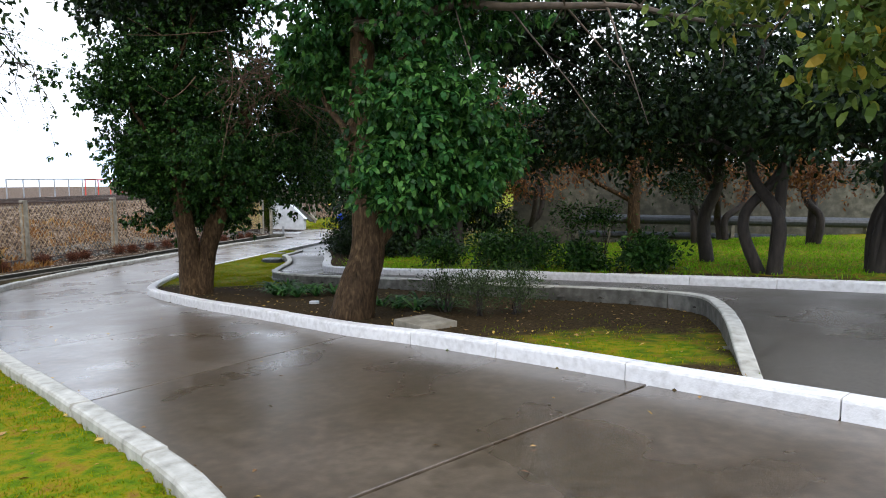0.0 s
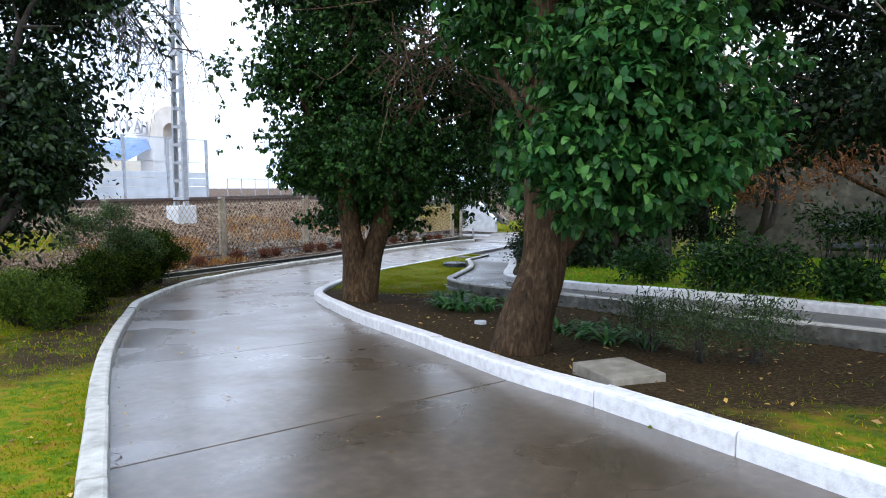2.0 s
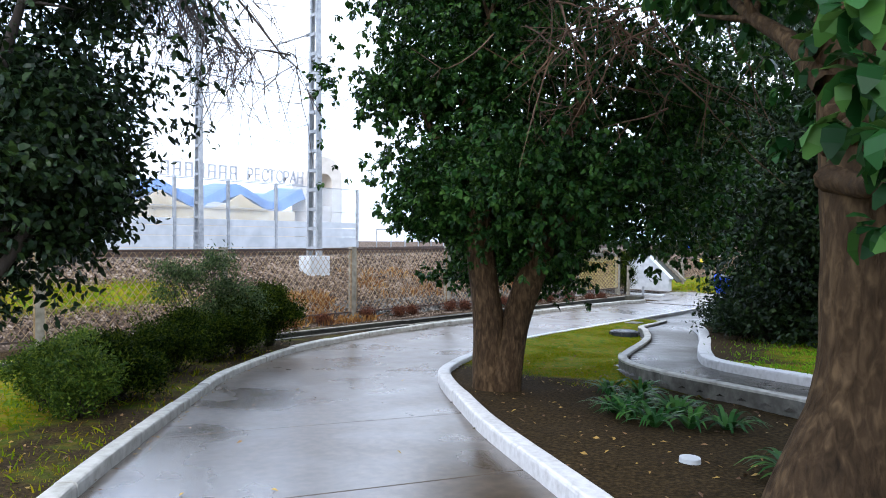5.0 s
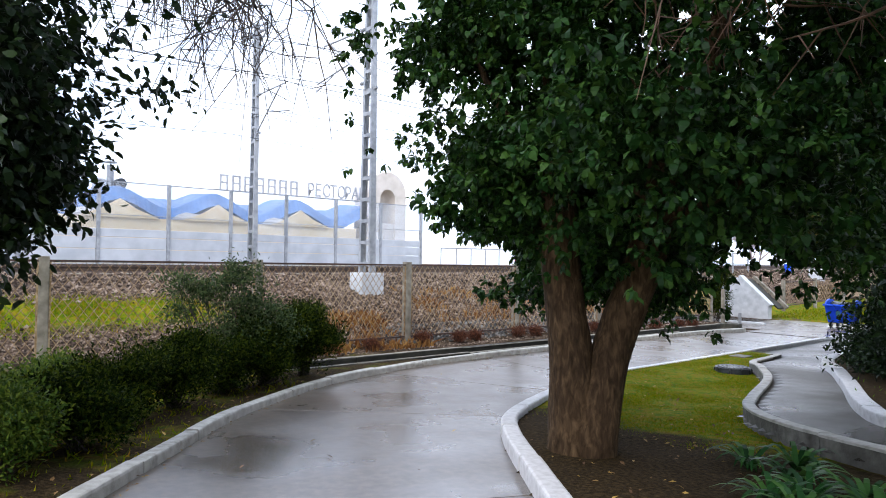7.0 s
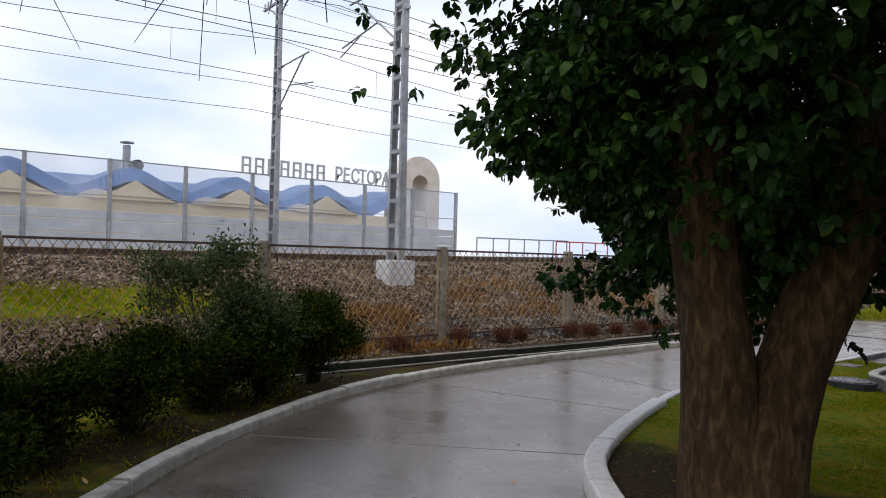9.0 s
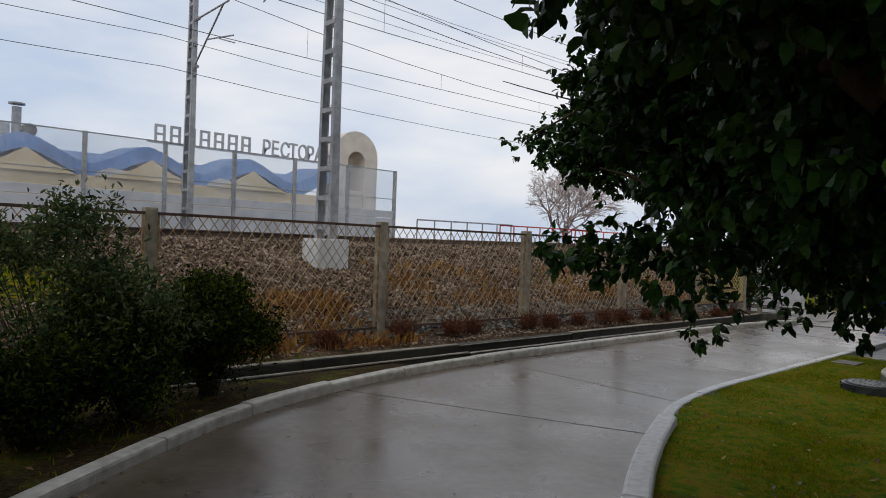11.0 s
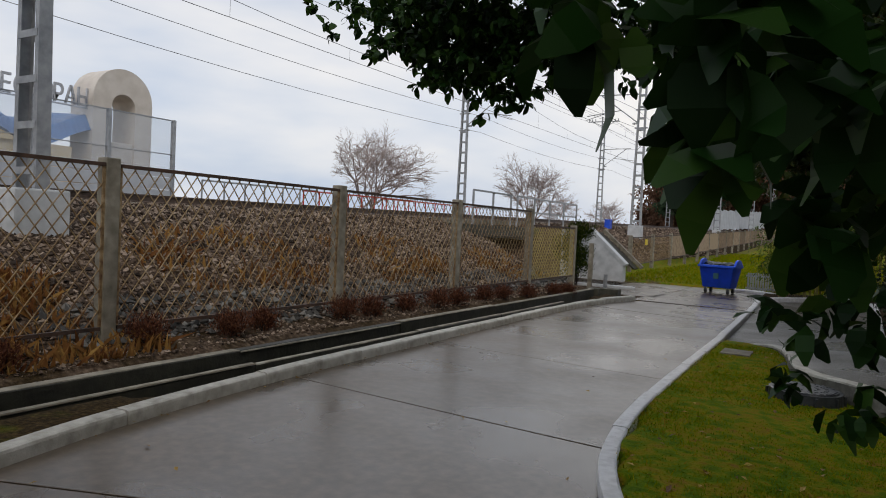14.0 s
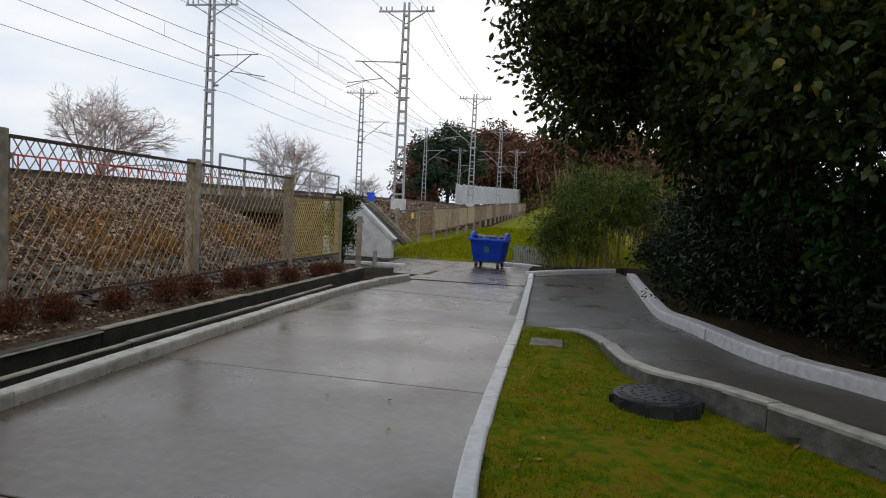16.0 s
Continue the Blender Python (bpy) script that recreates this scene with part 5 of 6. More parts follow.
def mast(x, y, h, arm, label, arms=2):
    """A catenary mast of two steel legs with battens, on a concrete block; arm: +1 or -1, to the side of its track."""
    z = float(rail_z(y)) - 0.1
    top = thing("catenary_mast", (x, y, z), label, "railway mast", "catenary masts")
    gz0 = gz(x, y) - z
    part("footing", box_bm((-0.33, -0.38, min(gz0, -0.3) - 0.3), (0.33, 0.38, 0.0), 0.03), PALEC, top, "pale concrete footing block")
    w0, w1 = 0.27, 0.14
    for q in (-1, 1):
        outline = [(-0.1, 0.0), (0.1, 0.0), (0.1, -0.09), (0.088, -0.09), (0.088, -0.012), (-0.088, -0.012), (-0.088, -0.09), (-0.1, -0.09)]
        V = [(q * (w + b), a * f, z1) for z1, w, f in ((0, w0 + 0.03, 1.0), (h, w1 + 0.03, 0.7)) for a, b in outline]
        mesh_ob("leg", V, [(i, (i + 1) % 8, 8 + (i + 1) % 8, 8 + i) for i in range(8)] + [tuple(range(8)), tuple(range(8, 16))], STEEL, top)
    n = int(h / 0.62)
    for i in range(n):
        zz = 0.25 + i * (h - 0.3) / n
        f = zz / h
        for d in (-1, 1):
            b = new("batten", BATTEN)
            b.parent = top
            b.matrix_basis = Matrix.Translation((0, d * (0.1 - 0.03 * f) * 1.03, zz)) @ Matrix.Diagonal(((w0 + (w1 - w0) * f) * 2, 1, 1, 1))
    bm = bmesh.new()
    for a in (6.35, 5.35):
        add_bar(bm, (-0.35, 0, a), (0.35, 0, a), 0.07)
    add_rod(bm, (arm * 0.15, 0, 7.2), (arm * 2.7, 0, 7.25), 0.03)
    add_rod(bm, (arm * 0.15, 0, 5.6), (arm * 2.3, 0, 7.22), 0.03)
    add_rod(bm, (arm * 1.2, 0, 6.35), (arm * 3.1, 0, 6.1), 0.025)
    add_rod(bm, (arm * 2.1, 0, 6.2), (arm * 3.2, 0, 5.85), 0.018)
    for a in (5.6, 7.2):
        for i in range(4):
            add_rod(bm, (arm * (0.2 + 0.08 * i), 0, a), (arm * (0.24 + 0.08 * i), 0, a), 0.06)
    part("cantilever", bm, STEEL, top)
    bm = bmesh.new()
    add_bar(bm, (-1.5, 0, h - 0.45), (1.5, 0, h - 0.45), 0.08)
    for s in (-1, 1):
        add_bar(bm, (0, 0, h - 1.1), (s * 1.0, 0, h - 0.5), 0.05)
        for q in (0.8, 1.1, 1.4):
            add_rod(bm, (s * q, 0, h - 0.42), (s * q, 0, h - 0.2), 0.04, 6)
    part("crossarm", bm, STEEL, top)
    return top


for y in (-12, 18.1, 50.2, 78.1, 105, 135):
    mast(-20.7, y, 10.3, -1, "grey lattice catenary mast on a concrete block beside the railway")
for y in (-11, 19.2, 48.8, 75.9, 105.6, 136):
    mast(-31.0, y, 10.3, 1, "grey lattice catenary mast beyond the railway tracks")


def cable(pts, r=0.012):
    return tube(np.array(pts), [r] * len(pts), 4)


SPANS = [(-12, 18.1), (18.1, 50.2), (50.2, 78.1), (78.1, 105), (105, 135)]


def line_between(x, dz, sag, r=0.012, spans=SPANS):
    pcs = []
    for a, b in spans:
        ys = np.linspace(a, b, 9)
        t = (ys - a) / (b - a)
        pcs.append(cable(np.stack([np.full(9, x), ys, rail_z(ys) + dz - 4 * sag * t * (1 - t)], 1), r))
    return pcs


def wire_set(label, pcs):
    ob = big_mesh("overhead_wire", *join(pcs), WIRE)
    return tagged(ob, label, "cable", "overhead wires")


for x in (-24.0, -28.2):
    wire_set("dark contact wire hung over a railway track", line_between(x, 5.95, 0.0, 0.011))
    wire_set("dark carrying cable sagging over a railway track", line_between(x, 7.3, 0.9, 0.011))
    drops = []
    for a, b in SPANS[:3]:
        for t in np.linspace(0.12, 0.88, 5):
            y = a + (b - a) * t
            z1 = float(rail_z(y)) + 7.3 - 3.6 * t * (1 - t)
            drops.append(cable([(x, y, float(rail_z(y)) + 5.95), (x, y, z1)], 0.006))
    wire_set("thin droppers between carrying cable and contact wire", drops)
for x, dz in ((-19.6, 9.75), (-20.0, 9.75), (-21.9, 9.75), (-29.9, 9.75), (-30.3, 9.75), (-32.1, 9.75), (-21.05, 6.3), (-30.65, 6.3), (-30.65, 5.3), (-21.05, 5.3)):
    wire_set("dark feeder cable carried along the railway masts", line_between(x, dz, 0.35, 0.010))

# ---- noise barrier and the building behind it ----
BX = -34.7
barrier = thing("noise_barrier", label="grey panel noise barrier with clear upper panes beyond the tracks", category="barrier", kind="structure")
BYS = [31.05 - 2.82 * i for i in range(22)]
for a in BYS:
    part("post", box_bm((BX - 0.08, a - 0.07, 1.2), (BX + 0.08, a + 0.07, 5.45), 0.01), STEEL, barrier)
for a, b in zip(BYS[1:], BYS[:-1]):
    for z0, z1 in ((1.4, 1.98), (2.0, 2.58), (2.6, 3.08), (3.1, 3.44)):
        part("panel", box_bm((BX - 0.04, a + 0.075, z0), (BX + 0.04, b - 0.075, z1), 0.012), PANEL, barrier)
    pane = part("pane", box_bm((BX - 0.008, a + 0.075, 3.45), (BX + 0.008, b - 0.075, 5.4)), GLASS, barrier)
    pane.visible_shadow = False
    part("top_rail", box_bm((BX - 0.03, a + 0.072, 5.4), (BX + 0.03, b - 0.072, 5.44)), STEEL, barrier)
    part("middle_rail", box_bm((BX - 0.03, a + 0.072, 4.02), (BX + 0.03, b - 0.072, 4.05)), STEEL, barrier)

hall = thing("restaurant_building", label="cream building with a wavy blue metal roof behind the barrier", category="building")
part("wall", box_bm((-52, -34, 0.2), (-37.7, 28.6, 4.12)), CREAM, hall)


PERIOD, APEX = 4.62, 15.7


def roof_wave(y):
    """Height of the wavy eave: a peak over each gable."""
    u = np.abs(((np.asarray(y) - APEX) / PERIOD + 0.5) % 1.0 - 0.5) * 2
    return 5.62 - 0.95 * (0.4 * u + 0.3 * (1 - np.cos(np.pi * u)))


ys = np.linspace(-30.5, 29.6, 620)
zs = roof_wave(ys)
rib = 0.025 * (np.sin(ys * 26) > 0)
K = len(ys)
V = np.concatenate([np.stack([np.full(K, -38.0), ys, zs - 0.70], 1), np.stack([np.full(K, -37.72), ys, zs - 0.68 + rib], 1), np.stack([np.full(K, -38.1), ys, zs - 0.05 + rib], 1), np.stack([np.full(K, -41.0), ys, np.maximum(zs, 5.2) + 0.15 + rib], 1), np.stack([np.full(K, -46.0), ys, np.full(K, 4.2)], 1)])
F = np.array([(k * K + i, k * K + i + 1, (k + 1) * K + i + 1, (k + 1) * K + i) for k in range(4) for i in range(K - 1)])
big_mesh("roof", V, F, ROOFBLUE, hall)
for k in range(-9, 4):
    yc = APEX + PERIOD * k
    if yc > 27:
        continue
    tri = [(yc - 1.75, 4.1), (yc + 1.75, 4.1), (yc + 0.75, 4.50), (yc, 4.98), (yc - 0.75, 4.50)]
    mesh_ob("gable", [(x, a, b) for x in (-37.58, -37.76) for a, b in tri], [(0, 1, 2, 3, 4), (9, 8, 7, 6, 5)] + [(k2, 5 + k2, 5 + (k2 + 1) % 5, (k2 + 1) % 5) for k2 in range(5)], CREAM, hall)
    # white patch painted for the bright sky seen under the open eave
    tri = [(yc - 2.25, 4.13), (yc - 1.25, 4.13), (yc - 0.95, 4.42), (yc - 1.6, 4.5), (yc - 2.0, 4.36)]
    mesh_ob("awning", [(x, a, b) for x in (-37.64, -37.69) for a, b in tri], [(0, 1, 2, 3, 4), (9, 8, 7, 6, 5)] + [(k2, 5 + k2, 5 + (k2 + 1) % 5, (k2 + 1) % 5) for k2 in range(5)], WHITE, hall)
vent = thing("roof_vent", (-39.5, 15.7, 5.6), "steel roof chimney with a round fan hood", "vent")
part("pipe", add_rod(bmesh.new(), (0, 0, -0.3), (0, 0, 1.1), 0.17, 14), STEEL, vent)
part("cap", add_rod(bmesh.new(), (0, 0, 1.2), (0, 0, 1.26), 0.3, 14), STEEL, vent)
part("duct", box_bm((-0.3, -0.75, -0.2), (0.3, -0.25, 0.4), 0.05), STEEL, vent)
part("fan_hood", add_rod(bmesh.new(), (0.1, 0.35, 0.2), (0.45, 0.4, 0.2), 0.26, 16), BLACK, vent)

# sign on the roof: plain upright bars for the name, letters for the common word
sign = thing("roof_sign", label="grey metal sign letters on a rail over the roof", category="sign")
part("rail", box_bm((-38.05, 20.2, 5.78), (-37.95, 29.4, 5.83)), SIGN, sign)
for k in range(7):
    y = 20.5 + k * 0.66
    bm = bmesh.new()
    for lo, hi in (((y, 5.84), (y + 0.1, 6.6)), ((y + 0.36, 5.84), (y + 0.46, 6.6)), ((y + 0.1, 6.5), (y + 0.36, 6.6)), ((y + 0.1, 6.14), (y + 0.36, 6.23))):
        add_box(bm, (-38.04, *lo), (-37.96, *hi))
    part("letter_block", bm, SIGN, sign)
for k, ch in enumerate("РЕСТОРАН"):
    cu = bpy.data.curves.new("letter", "FONT")
    cu.body, cu.size, cu.extrude, cu.offset = ch, 1.02, 0.04, 0.008
    ob = new("letter", cu)
    dg = bpy.context.evaluated_depsgraph_get()
    me = bpy.data.meshes.new_from_object(ob.evaluated_get(dg))
    bpy.data.objects.remove(ob)
    me.materials.clear()
    me.materials.append(SIGN)
    lt = new("letter", me)
    lt.parent = sign
    lt.matrix_basis = Matrix.Translation((-38.0, 25.5 + k * 0.485, 5.86)) @ Matrix(((0, 0, 1, 0), (0.75, 0, 0, 0), (0, 1, 0, 0), (0, 0, 0, 1)))

# arch beside the building
arch = thing("arch", label="pale rendered arch with a round-topped opening beside the building", category="arch")
bm = bmesh.new()
yc, r1, r0, zb, zc = 30.75, 1.36, 0.55, 1.6, 6.3
outer = [(yc + r1 * math.cos(a), zc + r1 * math.sin(a)) for a in np.linspace(0, math.pi, 25)]
inner = [(yc + r0 * math.cos(a), zc - 0.25 + r0 * math.sin(a)) for a in np.linspace(0, math.pi, 25)]
outer = [(yc + r1, zb)] + outer + [(yc - r1, zb)]
inner = [(yc + r0, zb)] + inner + [(yc - r0, zb)]
rows_v = []
for xx in (-39.2, -37.6):
    rows_v.append(([bm.verts.new((xx, a, b)) for a, b in outer], [bm.verts.new((xx, a, b)) for a, b in inner]))
for i in range(len(outer) - 1):
    (o0, n0), (o1, n1) = rows_v
    bm.faces.new((o0[i], o0[i + 1], n0[i + 1], n0[i]))
    bm.faces.new((o1[i], n1[i], n1[i + 1], o1[i + 1]))
    bm.faces.new((o0[i], o1[i], o1[i + 1], o0[i + 1]))
    bm.faces.new((n0[i], n0[i + 1], n1[i + 1], n1[i]))
part("body", bm, CREAMWHITE, arch)
part("sill", box_bm((-39.15, yc - r0 + 0.002, zb), (-37.7, yc + r0 - 0.002, 4.55), 0.02), CREAMWHITE, arch)

# ---- underpass, bridge rails, far fence ----
bridge = thing("railway_bridge", label="low concrete railway bridge over the underpass with steel handrails", category="bridge", kind="structure")
part("deck", box_bm((-32.5, 32.0, 1.35), (-21.9, 39.4, 1.78), 0.03), DARKCONC, bridge)
part("abutment", box_bm((-32.5, 31.3, -0.3), (-22.3, 32.6, 1.35), 0.03), PALEC, bridge)
part("abutment", box_bm((-32.5, 38.6, -0.3), (-22.3, 39.9, 1.35), 0.03), PALEC, bridge)
for y0, y1 in ((33.6, 36.7), (37.3, 44.2)):
    bm = bmesh.new()
    for y in np.arange(y0, y1 + 0.1, (y1 - y0) / (2 if y1 < 37 else 4)):
        add_bar(bm, (-22.0, y, 1.5), (-22.0, y, 2.98), 0.06)
    for z in (2.4, 2.98):
        add_bar(bm, (-22.0, y0, z), (-22.0, y1, z), 0.06)
    part("handrail", bm, DARKRUST if y1 > 50 else STEEL, bridge)
wing = thing("wing_wall", label="pale concrete wing wall sloping down beside the underpass", category="wall", kind="structure")
bm = bmesh.new()
pts = [(-19.9, 1.78), (-18.7, 1.76), (-17.5, 0.58), (-17.5, -0.3), (-19.9, -0.3)]
fr = [bm.verts.new((x, 36.6 + 0.3 * (x + 16.75) / -5.25, z)) for x, z in pts]
bk = [bm.verts.new((x, 36.95 + 0.3 * (x + 16.75) / -5.25, z)) for x, z in pts]
bm.faces.new(fr)
bm.faces.new(bk[::-1])
for i in range(5):
    bm.faces.new((fr[i], bk[i], bk[(i + 1) % 5], fr[(i + 1) % 5]))
part("wall", bm, PALEC, wing)
bm = bmesh.new()
add_bar(bm, (-18.8, 36.85, 1.84), (-17.42, 36.78, 0.60), 0.34, 0.10)
part("coping", bm, PALEC, wing)
part("coping", add_bar(bmesh.new(), (-18.55, 37.6, 1.80), (-17.05, 37.5, 0.50), 0.16, 0.12), CONC, wing)
# near-black strip laid between the copings to make the gap dark
part("drain_channel", add_bar(bmesh.new(), (-18.62, 37.25, 1.70), (-17.2, 37.2, 0.46), 0.5, 0.06), SHADEMOSS, wing)

far_fence = thing("panel_fence", label="long rusty mesh and board fence rising along the railway", category="fence", kind="structure")
fy = [39.3 + 3.6 * i for i in range(24)]


def fence_base(y):
    return 0.35 + 0.026 * (y - 39)


for y in fy:
    part("post", box_bm((-18.07, y - 0.07, fence_base(y) - 0.4), (-17.93, y + 0.07, fence_base(y) + 1.3), 0.01), CONC, far_fence)
BOARD = mat("weathered_board", [(0.25, (0.12, 0.075, 0.04)), (0.5, (0.22, 0.145, 0.085)), (0.75, (0.34, 0.25, 0.16))], scale=5, per="object", per_amount=0.25, bump=0.2)
for i, (a, b) in enumerate(zip(fy[:-1], fy[1:])):
    z = fence_base((a + b) / 2)
    bm = bmesh.new()
    for q in (0.12, 1.2):
        add_bar(bm, (-17.97, a + 0.08, fence_base(a) + q), (-17.97, b - 0.08, fence_base(b) + q), 0.05, 0.04)
    part("panel_frame", bm, DARKRUST, far_fence)
    if i < 3 and i != 2:
        tagged(mesh_bay(a + 0.1, b - 0.1, z + 0.14, z + 1.18, -17.97, far_fence, 0.2), kind="stuff")
    else:
        part("board_panel", box_bm((-18.0, a + 0.08, z + 0.14), (-17.96, b - 0.08, z + 1.18)), BOARD, far_fence)

part("warning_plate", box_bm((-17.94, 41.3, 1.28), (-17.92, 41.7, 1.52), 0.004), plain("yellow_plate", (0.75, 0.55, 0.03), 0.4), far_fence, "small plain yellow plate")

# ---- things on the forecourt ----
bin_ob = thing("waste_container", (-14.12, 35.4, 0.0), "blue plastic wheeled waste container with a dark open lid", "waste container", turn=-12)
bm = bmesh.new()
lo = [bm.verts.new(p) for p in ((-0.42, -0.27, 0.17), (0.42, -0.27, 0.17), (0.42, 0.27, 0.17), (-0.42, 0.27, 0.17))]
hi = [bm.verts.new(p) for p in ((-0.52, -0.36, 0.82), (0.52, -0.36, 0.82), (0.52, 0.36, 0.82), (-0.52, 0.36, 0.82))]
bm.faces.new(lo[::-1])
for i in range(4):
    bm.faces.new((lo[i], lo[(i + 1) % 4], hi[(i + 1) % 4], hi[i]))
bmesh.ops.solidify(bm, geom=bm.faces[:], thickness=0.025)
bmesh.ops.bevel(bm, geom=bm.edges[:], offset=0.01, segments=1, affect="EDGES")
part("body", bm, BLUE, bin_ob)
bm = bmesh.new()
for a, b in (((-0.56, -0.4, 0.8), (0.56, -0.33, 0.87)), ((-0.56, 0.33, 0.8), (0.56, 0.4, 0.87)), ((-0.56, -0.33, 0.8), (-0.49, 0.33, 0.87)), ((0.49, -0.33, 0.8), (0.56, 0.33, 0.87))):
    add_box(bm, a, b, 0.012)
part("rim", bm, BLUE, bin_ob)
for q in (-0.56, 0.5):
    bm = bmesh.new()
    bmesh.ops.create_cone(bm, cap_ends=True, segments=20, radius1=0.34, radius2=0.34, depth=0.06, matrix=Matrix.Translation((q + 0.03, 0.02, 0.72)) @ Matrix.Rotation(radians(90), 4, "Y"))
    bmesh.ops.bisect_plane(bm, geom=bm.verts[:] + bm.edges[:] + bm.faces[:], plane_co=(0, 0, 0.8), plane_no=(0, 0, -1), clear_outer=True)
    part("lid_side", bm, BLUE, bin_ob)
rng_bin = np.random.default_rng(4)
bm = bmesh.new()
for i in range(5):
    made = bmesh.ops.create_icosphere(bm, subdivisions=2, radius=0.2, matrix=Matrix.Translation((-0.34 + 0.17 * i, rng_bin.uniform(-0.1, 0.1), 0.86)) @ Matrix.Diagonal((1, 1.1, 0.5, 1)))
    for v in made["verts"]:
        v.co += Vector(rng_bin.normal(0, 0.016, 3))
part("rubbish_bags", bm, BLACK, bin_ob, "black plastic rubbish bags")
for x in (-0.34, 0.34):
    for y in (-0.22, 0.22):
        wheel = part("wheel", add_rod(bmesh.new(), (x - 0.03, y, 0.075), (x + 0.03, y, 0.075), 0.075, 14), BLACK, bin_ob)
        bm = bmesh.new()
        add_box(bm, (x - 0.045, y - 0.02, 0.07), (x - 0.033, y + 0.02, 0.19))
        add_box(bm, (x + 0.033, y - 0.02, 0.07), (x + 0.045, y + 0.02, 0.19))
        part("fork", bm, STEEL, wheel)
bm = bmesh.new()
add_box(bm, (-0.08, -0.345, 0.45), (0.08, -0.335, 0.62))
part("emblem", bm, plain("dark_green_print", (0.02, 0.10, 0.12), 0.5), bin_ob)

# manhole with a raised polymer cover on the lawn
mx_, my_ = -11.17, 20.9
mh = thing("manhole", (mx_, my_, gz(mx_, my_) - 0.05), "black polymer manhole ring with a flat cover on the lawn", "manhole")
bm = bmesh.new()
add_rod(bm, (0, 0, -0.1), (0, 0, 0.15), 0.365, 40, 0.345)
part("ring", bm, BLACK, mh)
for i in range(10):
    bm = bmesh.new()
    m = Matrix.Rotation(i * math.pi / 5, 4, "Z") @ Matrix.Translation((0.355, 0, 0.05))
    bmesh.ops.create_cube(bm, size=1, matrix=m @ Matrix.Diagonal((0.04, 0.025, 0.16, 1)))
    part("lug", bm, BLACK, mh)
bm = add_rod(bmesh.new(), (0, 0, 0.145), (0, 0, 0.165), 0.315, 40, 0.305)
for r in (0.12, 0.2, 0.28):
    for i in range(int(r * 90)):
        a = i * 2 * math.pi / int(r * 90)
        bmesh.ops.create_cube(bm, size=1, matrix=Matrix.Rotation(a, 4, "Z") @ Matrix.Translation((r, 0, 0.166)) @ Matrix.Diagonal((0.03, 0.03, 0.008, 1)))
part("cover", bm, BLACK, mh)
tagged(part("stone_plate", box_bm((-12.30, 22.95, -0.02), (-11.92, 23.40, 0.10), 0.01), CONC), "grey concrete plate set in the lawn", "plate")
sx, sy = -2.26, 8.22
sl = part("cover_slab", box_bm((-0.28, -0.31, -0.1), (0.28, 0.31, 0.09), 0.012), CONC)
sl.matrix_basis = pose(sx, sy, gz(sx, sy), 0, 0, 52)
tagged(sl, "square grey concrete cover slab lying in the island bed", "slab")
lid_z = gz(-4.99, 10.8)
tagged(part("inspection_cover", add_rod(bmesh.new(), (-4.99, 10.8, lid_z - 0.03), (-4.99, 10.8, lid_z + 0.05), 0.09, 20, 0.085), PALEC), "small round pale inspection cover in the island bed", "cover")
box = thing("equipment_box", (-21.9, 49.1, 2.42), "small bright blue box beside the railway track", "box")
part("body", box_bm((-0.15, -0.2, -0.45), (0.15, 0.2, 0.02), 0.02), BLUE, box)
part("lid", box_bm((-0.17, -0.22, 0.022), (0.17, 0.22, 0.05), 0.01), BLUE, box)
# drain boxes at the end of the kerb
for a, b, z in (((-16.55, 31.0), (-16.05, 31.35), 0.17), ((-17.0, 31.2), (-16.65, 31.6), 0.13)):
    tagged(part("drain_box", box_bm((*a, -0.1), (*b, z), 0.015), DARKCONC), "dark concrete drain box beside the kerb end", "drain", "drain boxes")
tagged(part("bollard", add_rod(bmesh.new(), (-17.1, 33.3, -0.1), (-17.1, 33.3, 0.42), 0.06, 12), STEEL), "short grey steel post by the underpass", "post")
tagged(part("kerb_stone", box_bm((-18.2, 33.6, -0.1), (-16.3, 33.8, 0.08), 0.02), PALEC), "pale kerb stone at the mouth of the underpass", "kerb")
grate = thing("low_fence", label="low grey slatted metal fence beside the forecourt", category="fence")
for i in range(16):
    part("slat", box_bm((-13.5 + i * 0.075, 37.0, -0.05), (-13.45 + i * 0.075, 37.03, 0.62)), STEEL, grate)
part("rail", box_bm((-13.55, 37.032, 0.5), (-12.3, 37.06, 0.55)), STEEL, grate)
part("rail", box_bm((-13.55, 37.032, 0.1), (-12.3, 37.06, 0.15)), STEEL, grate)
kerb("kerb_back", np.array([(-13.8, 36.6), (-13.2, 36.55), (-12.5, 35.9)]), kprof(0.2, 0.1, 0.2), ground, WHITE, "white kerb behind the container", seed=12)

# ---- bamboo ----
rngb = np.random.default_rng(77)
CANE = mat("bamboo_cane", [(0.3, (0.16, 0.12, 0.04)), (0.7, (0.32, 0.25, 0.09))], scale=4, bump=0)
bamboo = thing("bamboo_clump", label="dense green bamboo thicket with pale dry stems at the foot", category="bamboo")
pcs = []
for i in range(150):
    x, y = rngb.uniform(-12.6, -8.3), rngb.uniform(34.6, 38.0)
    if (y - 33.0) < (x + 12.7) * 1.25 + 0.5:
        y = 33.6 + (x + 12.7) * 1.25 + rngb.uniform(0.2, 1.4)
    h = rngb.uniform(1.8, 3.4)
    b = rngb.normal(0, 0.25, 2)
    t = np.linspace(0, 1, 6)[:, None]
    big_mesh("cane", *tube(np.array([x, y, -0.05]) + np.array([b[0], b[1], 0]) * t ** 2 + np.array([0, 0, h]) * t, [0.014] * 6, 5), CANE, bamboo, smooth=True)
